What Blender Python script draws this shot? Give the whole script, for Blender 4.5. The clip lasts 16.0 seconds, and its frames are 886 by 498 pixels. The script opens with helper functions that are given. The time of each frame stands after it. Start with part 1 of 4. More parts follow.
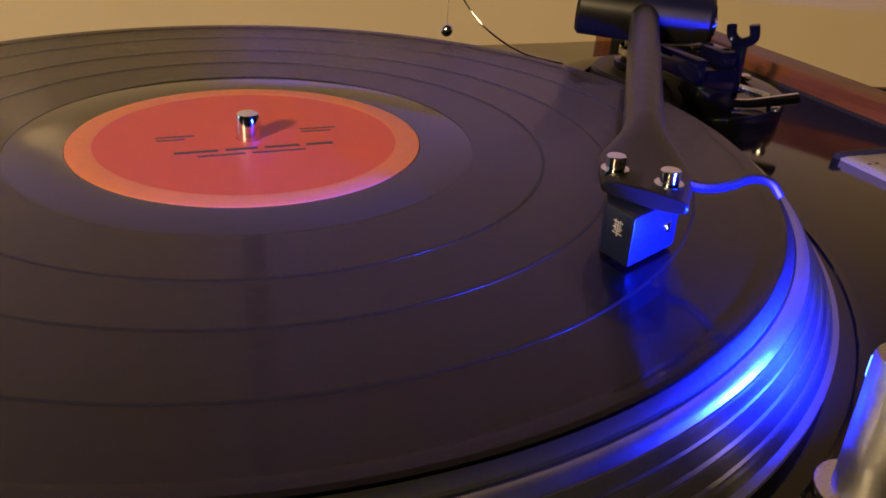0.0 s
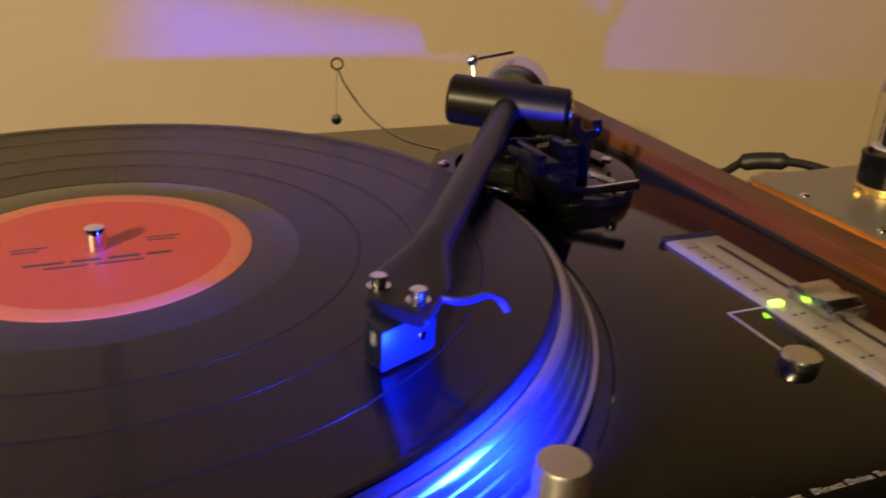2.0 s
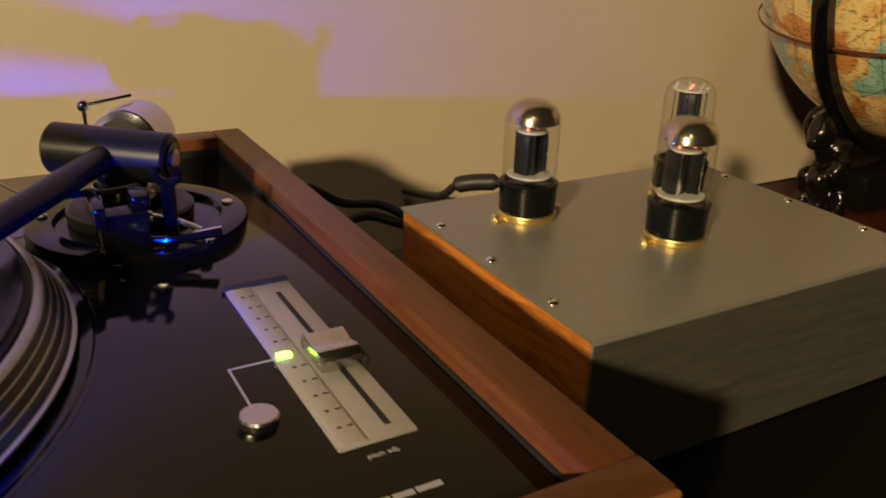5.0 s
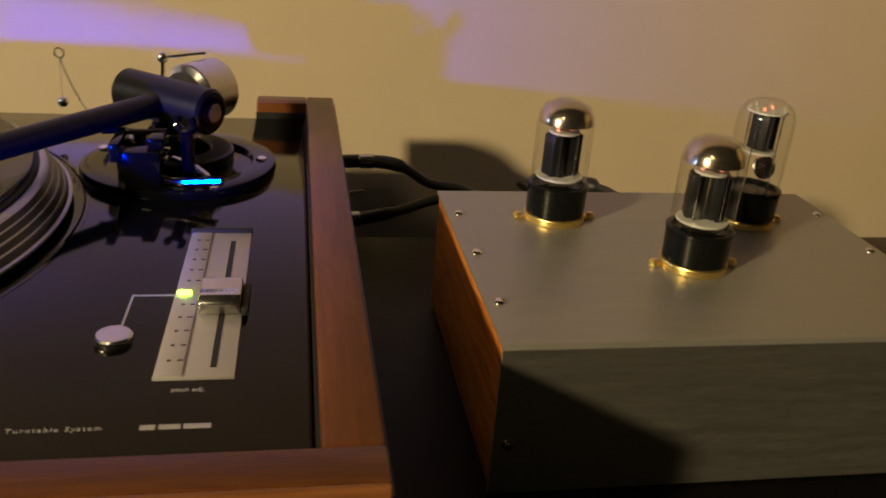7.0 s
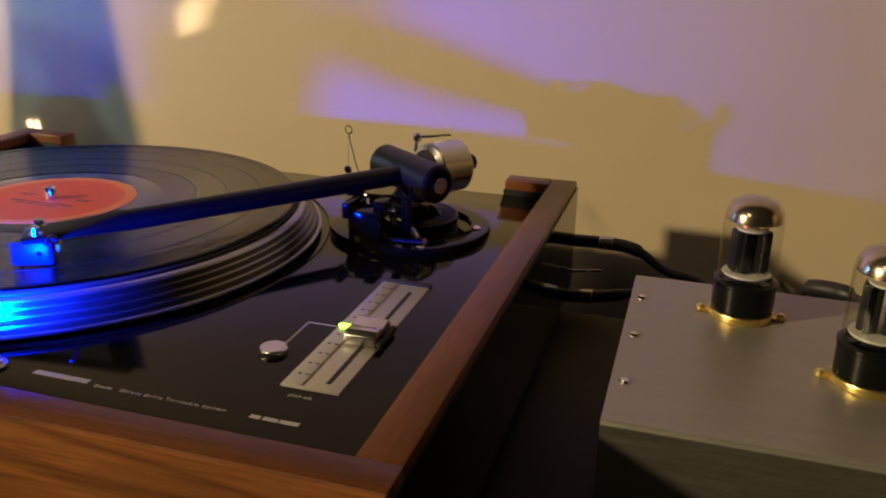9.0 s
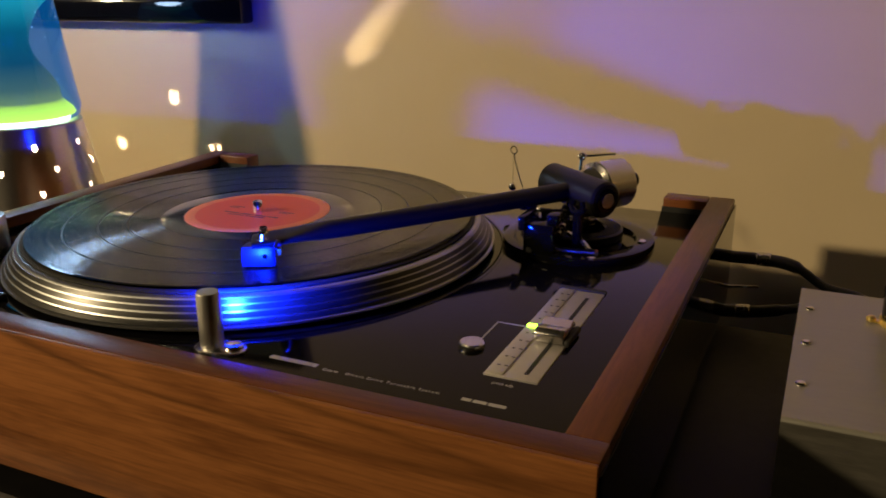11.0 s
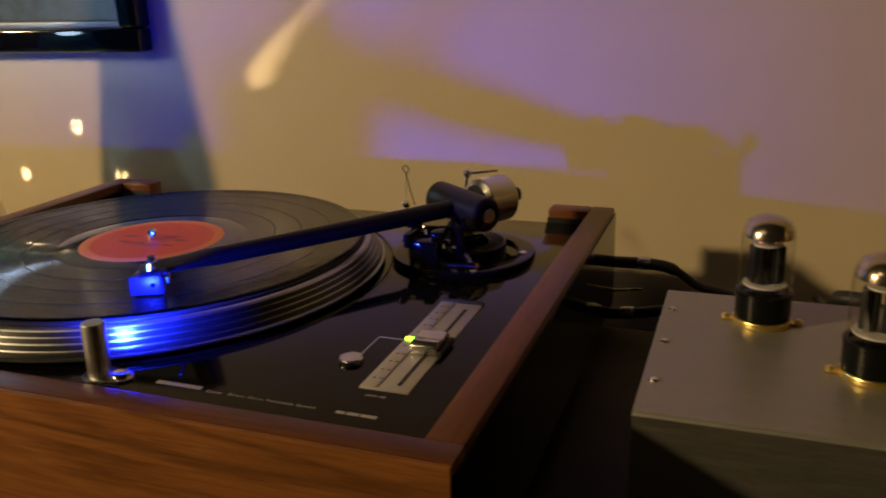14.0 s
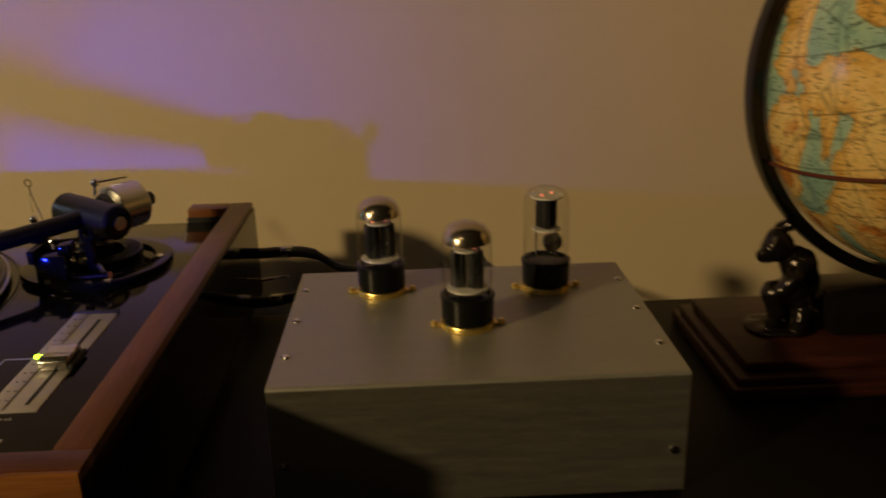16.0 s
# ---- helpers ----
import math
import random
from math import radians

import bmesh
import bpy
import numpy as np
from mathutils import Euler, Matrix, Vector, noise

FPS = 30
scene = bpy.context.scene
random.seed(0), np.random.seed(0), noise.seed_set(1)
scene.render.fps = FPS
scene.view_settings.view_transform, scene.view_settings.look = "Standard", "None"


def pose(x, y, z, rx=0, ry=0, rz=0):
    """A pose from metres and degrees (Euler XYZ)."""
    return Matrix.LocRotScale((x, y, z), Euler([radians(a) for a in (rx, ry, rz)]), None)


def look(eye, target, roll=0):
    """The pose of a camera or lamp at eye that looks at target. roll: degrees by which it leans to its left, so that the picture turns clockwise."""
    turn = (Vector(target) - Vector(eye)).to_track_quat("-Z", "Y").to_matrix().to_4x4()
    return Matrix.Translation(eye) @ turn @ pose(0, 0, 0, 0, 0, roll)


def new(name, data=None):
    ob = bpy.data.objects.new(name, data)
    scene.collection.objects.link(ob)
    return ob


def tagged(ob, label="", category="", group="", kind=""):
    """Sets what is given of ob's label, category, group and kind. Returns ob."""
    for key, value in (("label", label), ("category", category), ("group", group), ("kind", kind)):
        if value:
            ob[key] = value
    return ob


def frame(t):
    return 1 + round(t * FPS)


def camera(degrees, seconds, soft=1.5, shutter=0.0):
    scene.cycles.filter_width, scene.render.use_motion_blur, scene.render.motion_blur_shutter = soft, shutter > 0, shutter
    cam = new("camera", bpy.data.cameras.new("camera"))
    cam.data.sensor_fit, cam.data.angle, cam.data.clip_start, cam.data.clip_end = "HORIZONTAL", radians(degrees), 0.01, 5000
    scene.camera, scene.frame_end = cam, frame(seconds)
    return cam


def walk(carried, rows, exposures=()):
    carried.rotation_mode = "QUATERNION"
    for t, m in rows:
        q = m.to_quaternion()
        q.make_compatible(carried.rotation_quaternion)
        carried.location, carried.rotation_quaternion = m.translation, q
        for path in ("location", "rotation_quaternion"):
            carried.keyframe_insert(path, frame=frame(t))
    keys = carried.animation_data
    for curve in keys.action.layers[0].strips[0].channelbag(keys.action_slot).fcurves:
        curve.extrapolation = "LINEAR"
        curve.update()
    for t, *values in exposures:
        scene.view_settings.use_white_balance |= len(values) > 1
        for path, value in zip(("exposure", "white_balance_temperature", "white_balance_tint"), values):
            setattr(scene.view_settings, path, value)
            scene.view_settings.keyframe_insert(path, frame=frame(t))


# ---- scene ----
cam = camera(55.48, 16.0, soft=1.7, shutter=0.6)
PATH = [
    (0, (-0.0343, -0.2397, 0.1074), (0.0673, 0.0085, -0.0271), 3.47),
    (0.5, (-0.0319, -0.2449, 0.1126), (0.0689, 0.0045, -0.0202), 3.11),
    (1, (-0.0214, -0.2556, 0.1266), (0.0838, -0.0057, -0.0017), 3.40),
    (1.5, (-0.0105, -0.2673, 0.1330), (0.0929, -0.0163, 0.0054), 2.94),
    (2, (0.0065, -0.2775, 0.1399), (0.1137, -0.0250, 0.0185), 2.73),
    (2.5, (0.0292, -0.2902, 0.1455), (0.1404, -0.0377, 0.0278), 2.43),
    (3, (0.0499, -0.3008, 0.1527), (0.1630, -0.0484, 0.0365), 2.22),
    (3.5, (0.0709, -0.3103, 0.1574), (0.1894, -0.0594, 0.0434), 2.18),
    (4, (0.0991, -0.3161, 0.1590), (0.2281, -0.0705, 0.0448), 2.24),
    (4.5, (0.1195, -0.3137, 0.1585), (0.2565, -0.0729, 0.0434), 2.37),
    (5, (0.1436, -0.3281, 0.1582), (0.2821, -0.0891, 0.0413), 2.13),
    (5.2, (0.1458, -0.3369, 0.1583), (0.2810, -0.0956, 0.0421), 1.59),
    (7.5, (0.3202, -0.3846, 0.1646), (0.3267, -0.1116, 0.0404), 4.19),
    (8, (0.3583, -0.3910, 0.1678), (0.3157, -0.1181, 0.0508), 2.64),
    (8.5, (0.3736, -0.4009, 0.1699), (0.3070, -0.1300, 0.0595), 1.70),
    (9, (0.3785, -0.4129, 0.1762), (0.2980, -0.1423, 0.0746), 1.31),
    (9.5, (0.3840, -0.4309, 0.1806), (0.2895, -0.1637, 0.0822), 0.50),
    (10, (0.3736, -0.4431, 0.1773), (0.2694, -0.1787, 0.0812), 0.32),
    (10.2, (0.3672, -0.4490, 0.1765), (0.2593, -0.1855, 0.0821), 0.13),
    (12.3, (0.3571, -0.4695, 0.1904), (0.2268, -0.2162, 0.0964), -1.22),
    (12.5, (0.3570, -0.4698, 0.1892), (0.2267, -0.2158, 0.0968), -1.24),
    (13, (0.3613, -0.4733, 0.1909), (0.2368, -0.2160, 0.0997), -1.02),
    (13.5, (0.3780, -0.4755, 0.1914), (0.2653, -0.2126, 0.1012), -0.98),
    (14, (0.3998, -0.4745, 0.1936), (0.3000, -0.2065, 0.1029), -1.80),
    (14.5, (0.4187, -0.4761, 0.1941), (0.3304, -0.2043, 0.1028), -2.24),
    (15, (0.4448, -0.4773, 0.1923), (0.3780, -0.2009, 0.0966), -2.41),
    (15.5, (0.4480, -0.4755, 0.2003), (0.4229, -0.1922, 0.1049), -1.43),
    (16, (0.4406, -0.5042, 0.2042), (0.4497, -0.2204, 0.1074), -1.57),
]
walk(cam, [(t, look(eye, target, roll)) for t, eye, target, roll in PATH], exposures=[(0.0, 0.80, 6700, 20), (3.5, 1.0, 6500, 13), (5.2, 1.05, 6200, 11), (9.0, 0.70, 6350, 11), (12.5, 0.22, 6800, 15), (16.0, 0.07, 7400, 12)])

# ---- world, lights, exposure ----
world = bpy.data.worlds.new("world")
world.use_nodes = True
world.node_tree.nodes["Background"].inputs[0].default_value = (0.9, 0.7, 0.5, 1)
world.node_tree.nodes["Background"].inputs[1].default_value = 0.0
scene.world = world


def lamp(name, kind, colour, watts, place, size=0.05, target=None, spot=None):
    data = bpy.data.lights.new(name, kind)
    data.color, data.energy = colour, watts
    if kind == "AREA":
        data.shape, data.size = "DISK", size
    else:
        data.shadow_soft_size = size
    if spot:
        data.spot_size, data.spot_blend = radians(spot), 1.0 if spot > 90 else 0.5
    ob = new(name, data)
    ob.matrix_world = look(place, target) if target else pose(*place)
    return ob


# warm floor lamp far left behind the viewer, weak unseen fill lamp added overhead, blue diode of the stylus light, lit
# liquid and bulb of the lava lamp
lamp("floor_lamp_bulb", "SPOT", (1.0, 0.775, 0.405), 340.0, (-2.7, -2.3, 1.52), 0.11, target=(0.20, 0.10, 0.0), spot=34)
lamp("fill_lamp", "AREA", (1.0, 0.78, 0.42), 1.8, (-0.7, -1.5, 1.6), 0.4, target=(0.1, 0.0, 0))
lamp("stylus_light_diode", "SPOT", (0.001, 0.016, 1.0), 5.6, (0.0892, -0.1468, 0.0262), 0.0040, target=(0.073, -0.092, 0.032), spot=172)
lamp("lava_lamp_glow", "POINT", (1.0, 0.97, 0.90), 1.0, (-0.407, 0.146, 0.196), 0.022)
lamp("lava_lamp_bulb", "POINT", (1.0, 0.80, 0.50), 9.0, (-0.407, 0.146, -0.030), 0.0013)



# ---- materials ----
def material(name, base, rough=0.5, metal=0.0, scale=60.0, vary=0.12, bump=0.0, bump_scale=None, stretch=(1, 1, 1), coat=0.0, rough_vary=0.1, emit=None, power=0.0, spec=0.5):
    m = bpy.data.materials.new(name)
    m.use_nodes = True
    nodes, links = m.node_tree.nodes, m.node_tree.links
    shader = nodes["Principled BSDF"]
    coords = nodes.new("ShaderNodeTexCoord")
    mapping = nodes.new("ShaderNodeMapping")
    mapping.inputs["Scale"].default_value = stretch
    links.new(coords.outputs["Object"], mapping.inputs[0])
    fine, broad = nodes.new("ShaderNodeTexNoise"), nodes.new("ShaderNodeTexNoise")
    fine.inputs["Scale"].default_value, broad.inputs["Scale"].default_value = scale * 6, scale
    fine.inputs["Detail"].default_value = 6
    for n in (fine, broad):
        links.new(mapping.outputs[0], n.inputs["Vector"])
    both = nodes.new("ShaderNodeMath")
    both.operation = "ADD"
    links.new(fine.outputs[0], both.inputs[0]), links.new(broad.outputs[0], both.inputs[1])
    ramp = nodes.new("ShaderNodeMapRange")
    ramp.inputs["From Min"].default_value, ramp.inputs["From Max"].default_value = 0.6, 1.4
    links.new(both.outputs[0], ramp.inputs["Value"])
    mix = nodes.new("ShaderNodeMix")
    mix.data_type = "RGBA"
    mix.inputs["A"].default_value = (*[c * (1 - vary) for c in base], 1)
    mix.inputs["B"].default_value = (*[min(1, c * (1 + vary)) for c in base], 1)
    links.new(ramp.outputs[0], mix.inputs["Factor"]), links.new(mix.outputs["Result"], shader.inputs["Base Color"])
    spread = nodes.new("ShaderNodeMapRange")
    spread.inputs["To Min"].default_value, spread.inputs["To Max"].default_value = max(0.02, rough * (1 - rough_vary)), min(1, rough * (1 + rough_vary))
    links.new(ramp.outputs[0], spread.inputs["Value"]), links.new(spread.outputs[0], shader.inputs["Roughness"])
    shader.inputs["Metallic"].default_value = metal
    shader.inputs["Coat Weight"].default_value, shader.inputs["Coat Roughness"].default_value = coat, 0.06
    shader.inputs["Specular IOR Level"].default_value = spec
    if bump:
        relief = nodes.new("ShaderNodeBump")
        relief.inputs["Strength"].default_value, relief.inputs["Distance"].default_value = bump, 0.001
        links.new(fine.outputs[0], relief.inputs["Height"]), links.new(relief.outputs[0], shader.inputs["Normal"])
    if emit:
        shader.inputs["Emission Color"].default_value, shader.inputs["Emission Strength"].default_value = (*emit, 1), power
    return m


def wood(name, dark, light, grain=(1, 14, 14), scale=9.0, rough=0.42, rings=7.0):
    m = material(name, light, rough)
    nodes, links = m.node_tree.nodes, m.node_tree.links
    shader = nodes["Principled BSDF"]
    shader.inputs["Specular IOR Level"].default_value = 0.32
    mapping = next(n for n in nodes if n.type == "MAPPING")
    mapping.inputs["Scale"].default_value = grain
    warp = nodes.new("ShaderNodeTexNoise")
    warp.inputs["Scale"].default_value, warp.inputs["Detail"].default_value, warp.inputs["Distortion"].default_value = scale, 8, 1.2
    links.new(mapping.outputs[0], warp.inputs["Vector"])
    wave = nodes.new("ShaderNodeMath")
    wave.operation = "MULTIPLY"
    wave.inputs[1].default_value = rings
    links.new(warp.outputs[0], wave.inputs[0])
    fold = nodes.new("ShaderNodeMath")
    fold.operation = "PINGPONG"
    fold.inputs[1].default_value = 1.0
    links.new(wave.outputs[0], fold.inputs[0])
    pores = nodes.new("ShaderNodeTexNoise")
    pores.inputs["Scale"].default_value, pores.inputs["Detail"].default_value = scale * 14, 4
    links.new(mapping.outputs[0], pores.inputs["Vector"])
    total = nodes.new("ShaderNodeMath")
    total.operation = "MULTIPLY_ADD"
    total.inputs[1].default_value, total.inputs[2].default_value = 0.55, 0.0
    links.new(fold.outputs[0], total.inputs[0])
    last = nodes.new("ShaderNodeMath")
    last.operation = "MULTIPLY_ADD"
    last.inputs[1].default_value = 0.6
    links.new(pores.outputs[0], last.inputs[0]), links.new(total.outputs[0], last.inputs[2])
    ramp = nodes.new("ShaderNodeValToRGB")
    ramp.color_ramp.elements[0].position, ramp.color_ramp.elements[1].position = 0.2, 0.85
    ramp.color_ramp.elements[0].color, ramp.color_ramp.elements[1].color = (*dark, 1), (*light, 1)
    links.new(last.outputs[0], ramp.inputs[0]), links.new(ramp.outputs[0], shader.inputs["Base Color"])
    relief = nodes.new("ShaderNodeBump")
    relief.inputs["Strength"].default_value, relief.inputs["Distance"].default_value = 0.25, 0.0004
    links.new(pores.outputs[0], relief.inputs["Height"]), links.new(relief.outputs[0], shader.inputs["Normal"])
    return m


def veneer():
    """Flat-sawn walnut: long wavy figure, a few dark veins and fine pores along x."""
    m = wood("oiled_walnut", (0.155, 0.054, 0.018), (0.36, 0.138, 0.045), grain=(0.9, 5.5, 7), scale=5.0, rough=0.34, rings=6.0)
    nodes, links = m.node_tree.nodes, m.node_tree.links
    coords = next(n for n in nodes if n.type == "TEX_COORD")
    ramp = next(n for n in nodes if n.type == "VALTORGB")
    shader = nodes["Principled BSDF"]

    def layer(stretch, scale, detail, bend, low, high, floor):
        place = nodes.new("ShaderNodeMapping")
        place.inputs["Scale"].default_value = stretch
        links.new(coords.outputs["Object"], place.inputs[0])
        tex = nodes.new("ShaderNodeTexNoise")
        tex.inputs["Scale"].default_value, tex.inputs["Detail"].default_value, tex.inputs["Distortion"].default_value = scale, detail, bend
        links.new(place.outputs[0], tex.inputs["Vector"])
        return tex, low, high, floor

    # veins: thin contour lines of a slow, stretched noise
    tex, low, high, floor = layer((1.6, 7, 10), 1.3, 1.5, 0.5, 0.0, 0.07, 0.55)
    turns = nodes.new("ShaderNodeMath")
    turns.operation, turns.inputs[1].default_value = "MULTIPLY", 4.0
    links.new(tex.outputs[0], turns.inputs[0])
    fold = nodes.new("ShaderNodeMath")
    fold.operation, fold.inputs[1].default_value = "PINGPONG", 0.5
    links.new(turns.outputs[0], fold.inputs[0])
    vein = nodes.new("ShaderNodeMapRange")
    vein.inputs["From Min"].default_value, vein.inputs["From Max"].default_value, vein.inputs["To Min"].default_value = low, high * 2, floor
    links.new(fold.outputs[0], vein.inputs["Value"])
    # streaks of pores
    tex, low, high, floor = layer((6, 160, 260), 2.5, 5, 0.0, 0.34, 0.56, 0.78)
    pore = nodes.new("ShaderNodeMapRange")
    pore.inputs["From Min"].default_value, pore.inputs["From Max"].default_value, pore.inputs["To Min"].default_value = low, high, floor
    links.new(tex.outputs[0], pore.inputs["Value"])
    both = nodes.new("ShaderNodeMath")
    both.operation = "MULTIPLY"
    links.new(vein.outputs[0], both.inputs[0]), links.new(pore.outputs[0], both.inputs[1])
    tint = nodes.new("ShaderNodeMix")
    tint.data_type, tint.blend_type = "RGBA", "MULTIPLY"
    tint.inputs["Factor"].default_value = 1.0
    links.new(ramp.outputs[0], tint.inputs["A"]), links.new(both.outputs[0], tint.inputs["B"])
    links.new(tint.outputs["Result"], shader.inputs["Base Color"])
    return m


def thin_glass(name):
    """A glass skin too thin to bend light: clear, with the gloss of glass."""
    m = bpy.data.materials.new(name)
    m.use_nodes = True
    nodes, links = m.node_tree.nodes, m.node_tree.links
    nodes.remove(nodes["Principled BSDF"])
    through_it, gloss, mix, edge = nodes.new("ShaderNodeBsdfTransparent"), nodes.new("ShaderNodeBsdfGlossy"), nodes.new("ShaderNodeMixShader"), nodes.new("ShaderNodeLayerWeight")
    through_it.inputs[0].default_value = (0.97, 0.97, 0.96, 1)
    gloss.inputs["Roughness"].default_value = 0.02
    edge.inputs[0].default_value = 0.5
    steep = nodes.new("ShaderNodeMath")
    steep.operation = "POWER"
    steep.inputs[1].default_value = 4.0
    weight = nodes.new("ShaderNodeMapRange")
    weight.inputs["To Min"].default_value, weight.inputs["To Max"].default_value = 0.05, 0.8
    links.new(edge.outputs["Facing"], steep.inputs[0]), links.new(steep.outputs[0], weight.inputs["Value"]), links.new(weight.outputs[0], mix.inputs[0])
    links.new(through_it.outputs[0], mix.inputs[1]), links.new(gloss.outputs[0], mix.inputs[2])
    links.new(mix.outputs[0], nodes["Material Output"].inputs[0])
    return m


def tinted_glass(name, colour, glow):
    """A coloured liquid behind glass: tints the light that passes, with the gloss of glass; its glow is painted on as
    emission.
    """
    m = thin_glass(name)
    nodes, links = m.node_tree.nodes, m.node_tree.links
    next(n for n in nodes if n.type == "BSDF_TRANSPARENT").inputs[0].default_value = (*colour, 1)
    lit, both, mix = nodes.new("ShaderNodeEmission"), nodes.new("ShaderNodeAddShader"), next(n for n in nodes if n.type == "MIX_SHADER")
    lit.inputs[0].default_value, lit.inputs[1].default_value = (*glow, 1), 1.0
    links.new(mix.outputs[0], both.inputs[0]), links.new(lit.outputs[0], both.inputs[1])
    links.new(both.outputs[0], nodes["Material Output"].inputs[0])
    return m


def vinyl():
    """Black vinyl: fine concentric grooves, with bands of different loudness."""
    m = material("black_vinyl", (0.0012, 0.0011, 0.0011), 0.13, scale=20)
    nodes, links = m.node_tree.nodes, m.node_tree.links
    shader = nodes["Principled BSDF"]
    coords = next(n for n in nodes if n.type == "TEX_COORD")
    flat = nodes.new("ShaderNodeVectorMath")
    flat.operation = "MULTIPLY"
    flat.inputs[1].default_value = (1, 1, 0)
    links.new(coords.outputs["Object"], flat.inputs[0])
    radius = nodes.new("ShaderNodeVectorMath")
    radius.operation = "LENGTH"
    links.new(flat.outputs[0], radius.inputs[0])
    bands = nodes.new("ShaderNodeTexNoise")
    bands.noise_dimensions = "1D"
    bands.inputs["Scale"].default_value, bands.inputs["Detail"].default_value = 380, 3
    links.new(radius.outputs["Value"], bands.inputs["W"])
    # the groove walls lean in and out by up to thirty degrees, too fine to tell apart
    outward = nodes.new("ShaderNodeVectorMath")
    outward.operation = "NORMALIZE"
    links.new(flat.outputs[0], outward.inputs[0])
    fine = nodes.new("ShaderNodeVectorMath")
    fine.operation, fine.inputs["Scale"].default_value = "SCALE", 90000.0
    links.new(coords.outputs["Object"], fine.inputs[0])
    chance = nodes.new("ShaderNodeTexWhiteNoise")
    links.new(fine.outputs[0], chance.inputs["Vector"])
    split = nodes.new("ShaderNodeSeparateColor")
    links.new(chance.outputs["Color"], split.inputs[0])
    lean = nodes.new("ShaderNodeMath")
    lean.operation = "SUBTRACT"
    links.new(split.outputs[0], lean.inputs[0]), links.new(split.outputs[1], lean.inputs[1])
    loud = nodes.new("ShaderNodeMapRange")
    loud.inputs["From Min"].default_value, loud.inputs["From Max"].default_value = 0.3, 0.7
    loud.inputs["To Min"].default_value, loud.inputs["To Max"].default_value = 0.42, 0.66
    links.new(bands.outputs[0], loud.inputs["Value"])
    slope = nodes.new("ShaderNodeMath")
    slope.operation = "MULTIPLY"
    links.new(lean.outputs[0], slope.inputs[0]), links.new(loud.outputs[0], slope.inputs[1])
    tilt = nodes.new("ShaderNodeVectorMath")
    tilt.operation = "SCALE"
    links.new(outward.outputs[0], tilt.inputs[0]), links.new(slope.outputs[0], tilt.inputs["Scale"])
    up = nodes.new("ShaderNodeVectorMath")
    up.operation, up.inputs[1].default_value = "ADD", (0, 0, 1)
    links.new(tilt.outputs[0], up.inputs[0])
    unit = nodes.new("ShaderNodeVectorMath")
    unit.operation = "NORMALIZE"
    links.new(up.outputs[0], unit.inputs[0]), links.new(unit.outputs[0], shader.inputs["Normal"])
    shader.inputs["Coat Weight"].default_value, shader.inputs["Coat Roughness"].default_value = 0.18, 0.02
    shader.inputs["Specular IOR Level"].default_value = 0.24
    return m


def paint_on_wall():
    m = material("tan_wall_paint", (0.62, 0.505, 0.345), 0.62, scale=3, vary=0.03, bump=0.15)
    return m


M_WALL = paint_on_wall()
# unseen room walls: the dark colour stands in for an unlit room
M_DIM = material("dim_room_wall", (0.045, 0.034, 0.028), 0.65, scale=3, vary=0.05, bump=0.15)
M_WALNUT = veneer()
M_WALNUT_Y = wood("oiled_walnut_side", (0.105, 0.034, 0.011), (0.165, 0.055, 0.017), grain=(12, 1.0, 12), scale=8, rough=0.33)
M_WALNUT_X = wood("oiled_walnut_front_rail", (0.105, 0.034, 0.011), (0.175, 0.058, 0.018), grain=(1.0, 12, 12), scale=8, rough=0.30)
M_AMP_WOOD = wood("orange_stained_wood", (0.34, 0.10, 0.018), (0.66, 0.24, 0.045), grain=(9, 1.2, 9), scale=10)
M_MAHOGANY = wood("dark_mahogany", (0.020, 0.006, 0.005), (0.052, 0.014, 0.010), grain=(1, 9, 9), scale=8, rough=0.35)
M_DECK = material("gloss_black_deck", (0.0042, 0.0040, 0.0050), 0.07, scale=30, vary=0.2, rough_vary=0.25, spec=0.36)
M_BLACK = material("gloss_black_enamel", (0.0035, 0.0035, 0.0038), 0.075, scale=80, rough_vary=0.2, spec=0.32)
M_SATIN = material("satin_black_metal", (0.0075, 0.0072, 0.0070), 0.34, scale=120, spec=0.28)
M_KEY = material("dark_grey_metal_key", (0.10, 0.098, 0.10), 0.30, metal=0.8, scale=140)
M_CART = material("blue_grey_anodised", (0.007, 0.010, 0.028), 0.36, scale=150, vary=0.06)
M_RUBBER = material("black_rubber", (0.014, 0.014, 0.014), 0.7, scale=90, bump=0.2)
M_SILVER = material("brushed_aluminium", (0.62, 0.61, 0.59), 0.26, metal=1.0, scale=160, vary=0.08)
M_MATT_ALU = material("matt_aluminium", (0.60, 0.59, 0.57), 0.42, metal=1.0, scale=160, vary=0.06)
M_CHROME = material("polished_chrome", (0.80, 0.79, 0.77), 0.07, metal=1.0, scale=40, vary=0.04)
M_PLATTER = material("turned_aluminium", (0.42, 0.43, 0.45), 0.38, metal=1.0, scale=200, vary=0.1)
M_STROBE = material("blackened_strobe_band", (0.032, 0.032, 0.034), 0.32, metal=0.3, scale=120, vary=0.15, rough_vary=0.05)
M_BRASS = material("gold_plated_brass", (0.92, 0.68, 0.24), 0.30, metal=0.9, scale=120)
M_STEEL = material("brushed_steel_lid", (0.36, 0.345, 0.315), 0.42, metal=0.55, scale=26, vary=0.08, stretch=(1, 9, 1), rough_vary=0.15, bump=0.03)
M_FADER = material("grey_fader_plate", (0.50, 0.47, 0.46), 0.38, metal=0.35, scale=150, vary=0.05)
M_INK = material("white_print", (0.42, 0.40, 0.42), 0.5, scale=200, vary=0.1)
M_DARKINK = material("dark_print", (0.05, 0.04, 0.05), 0.5)
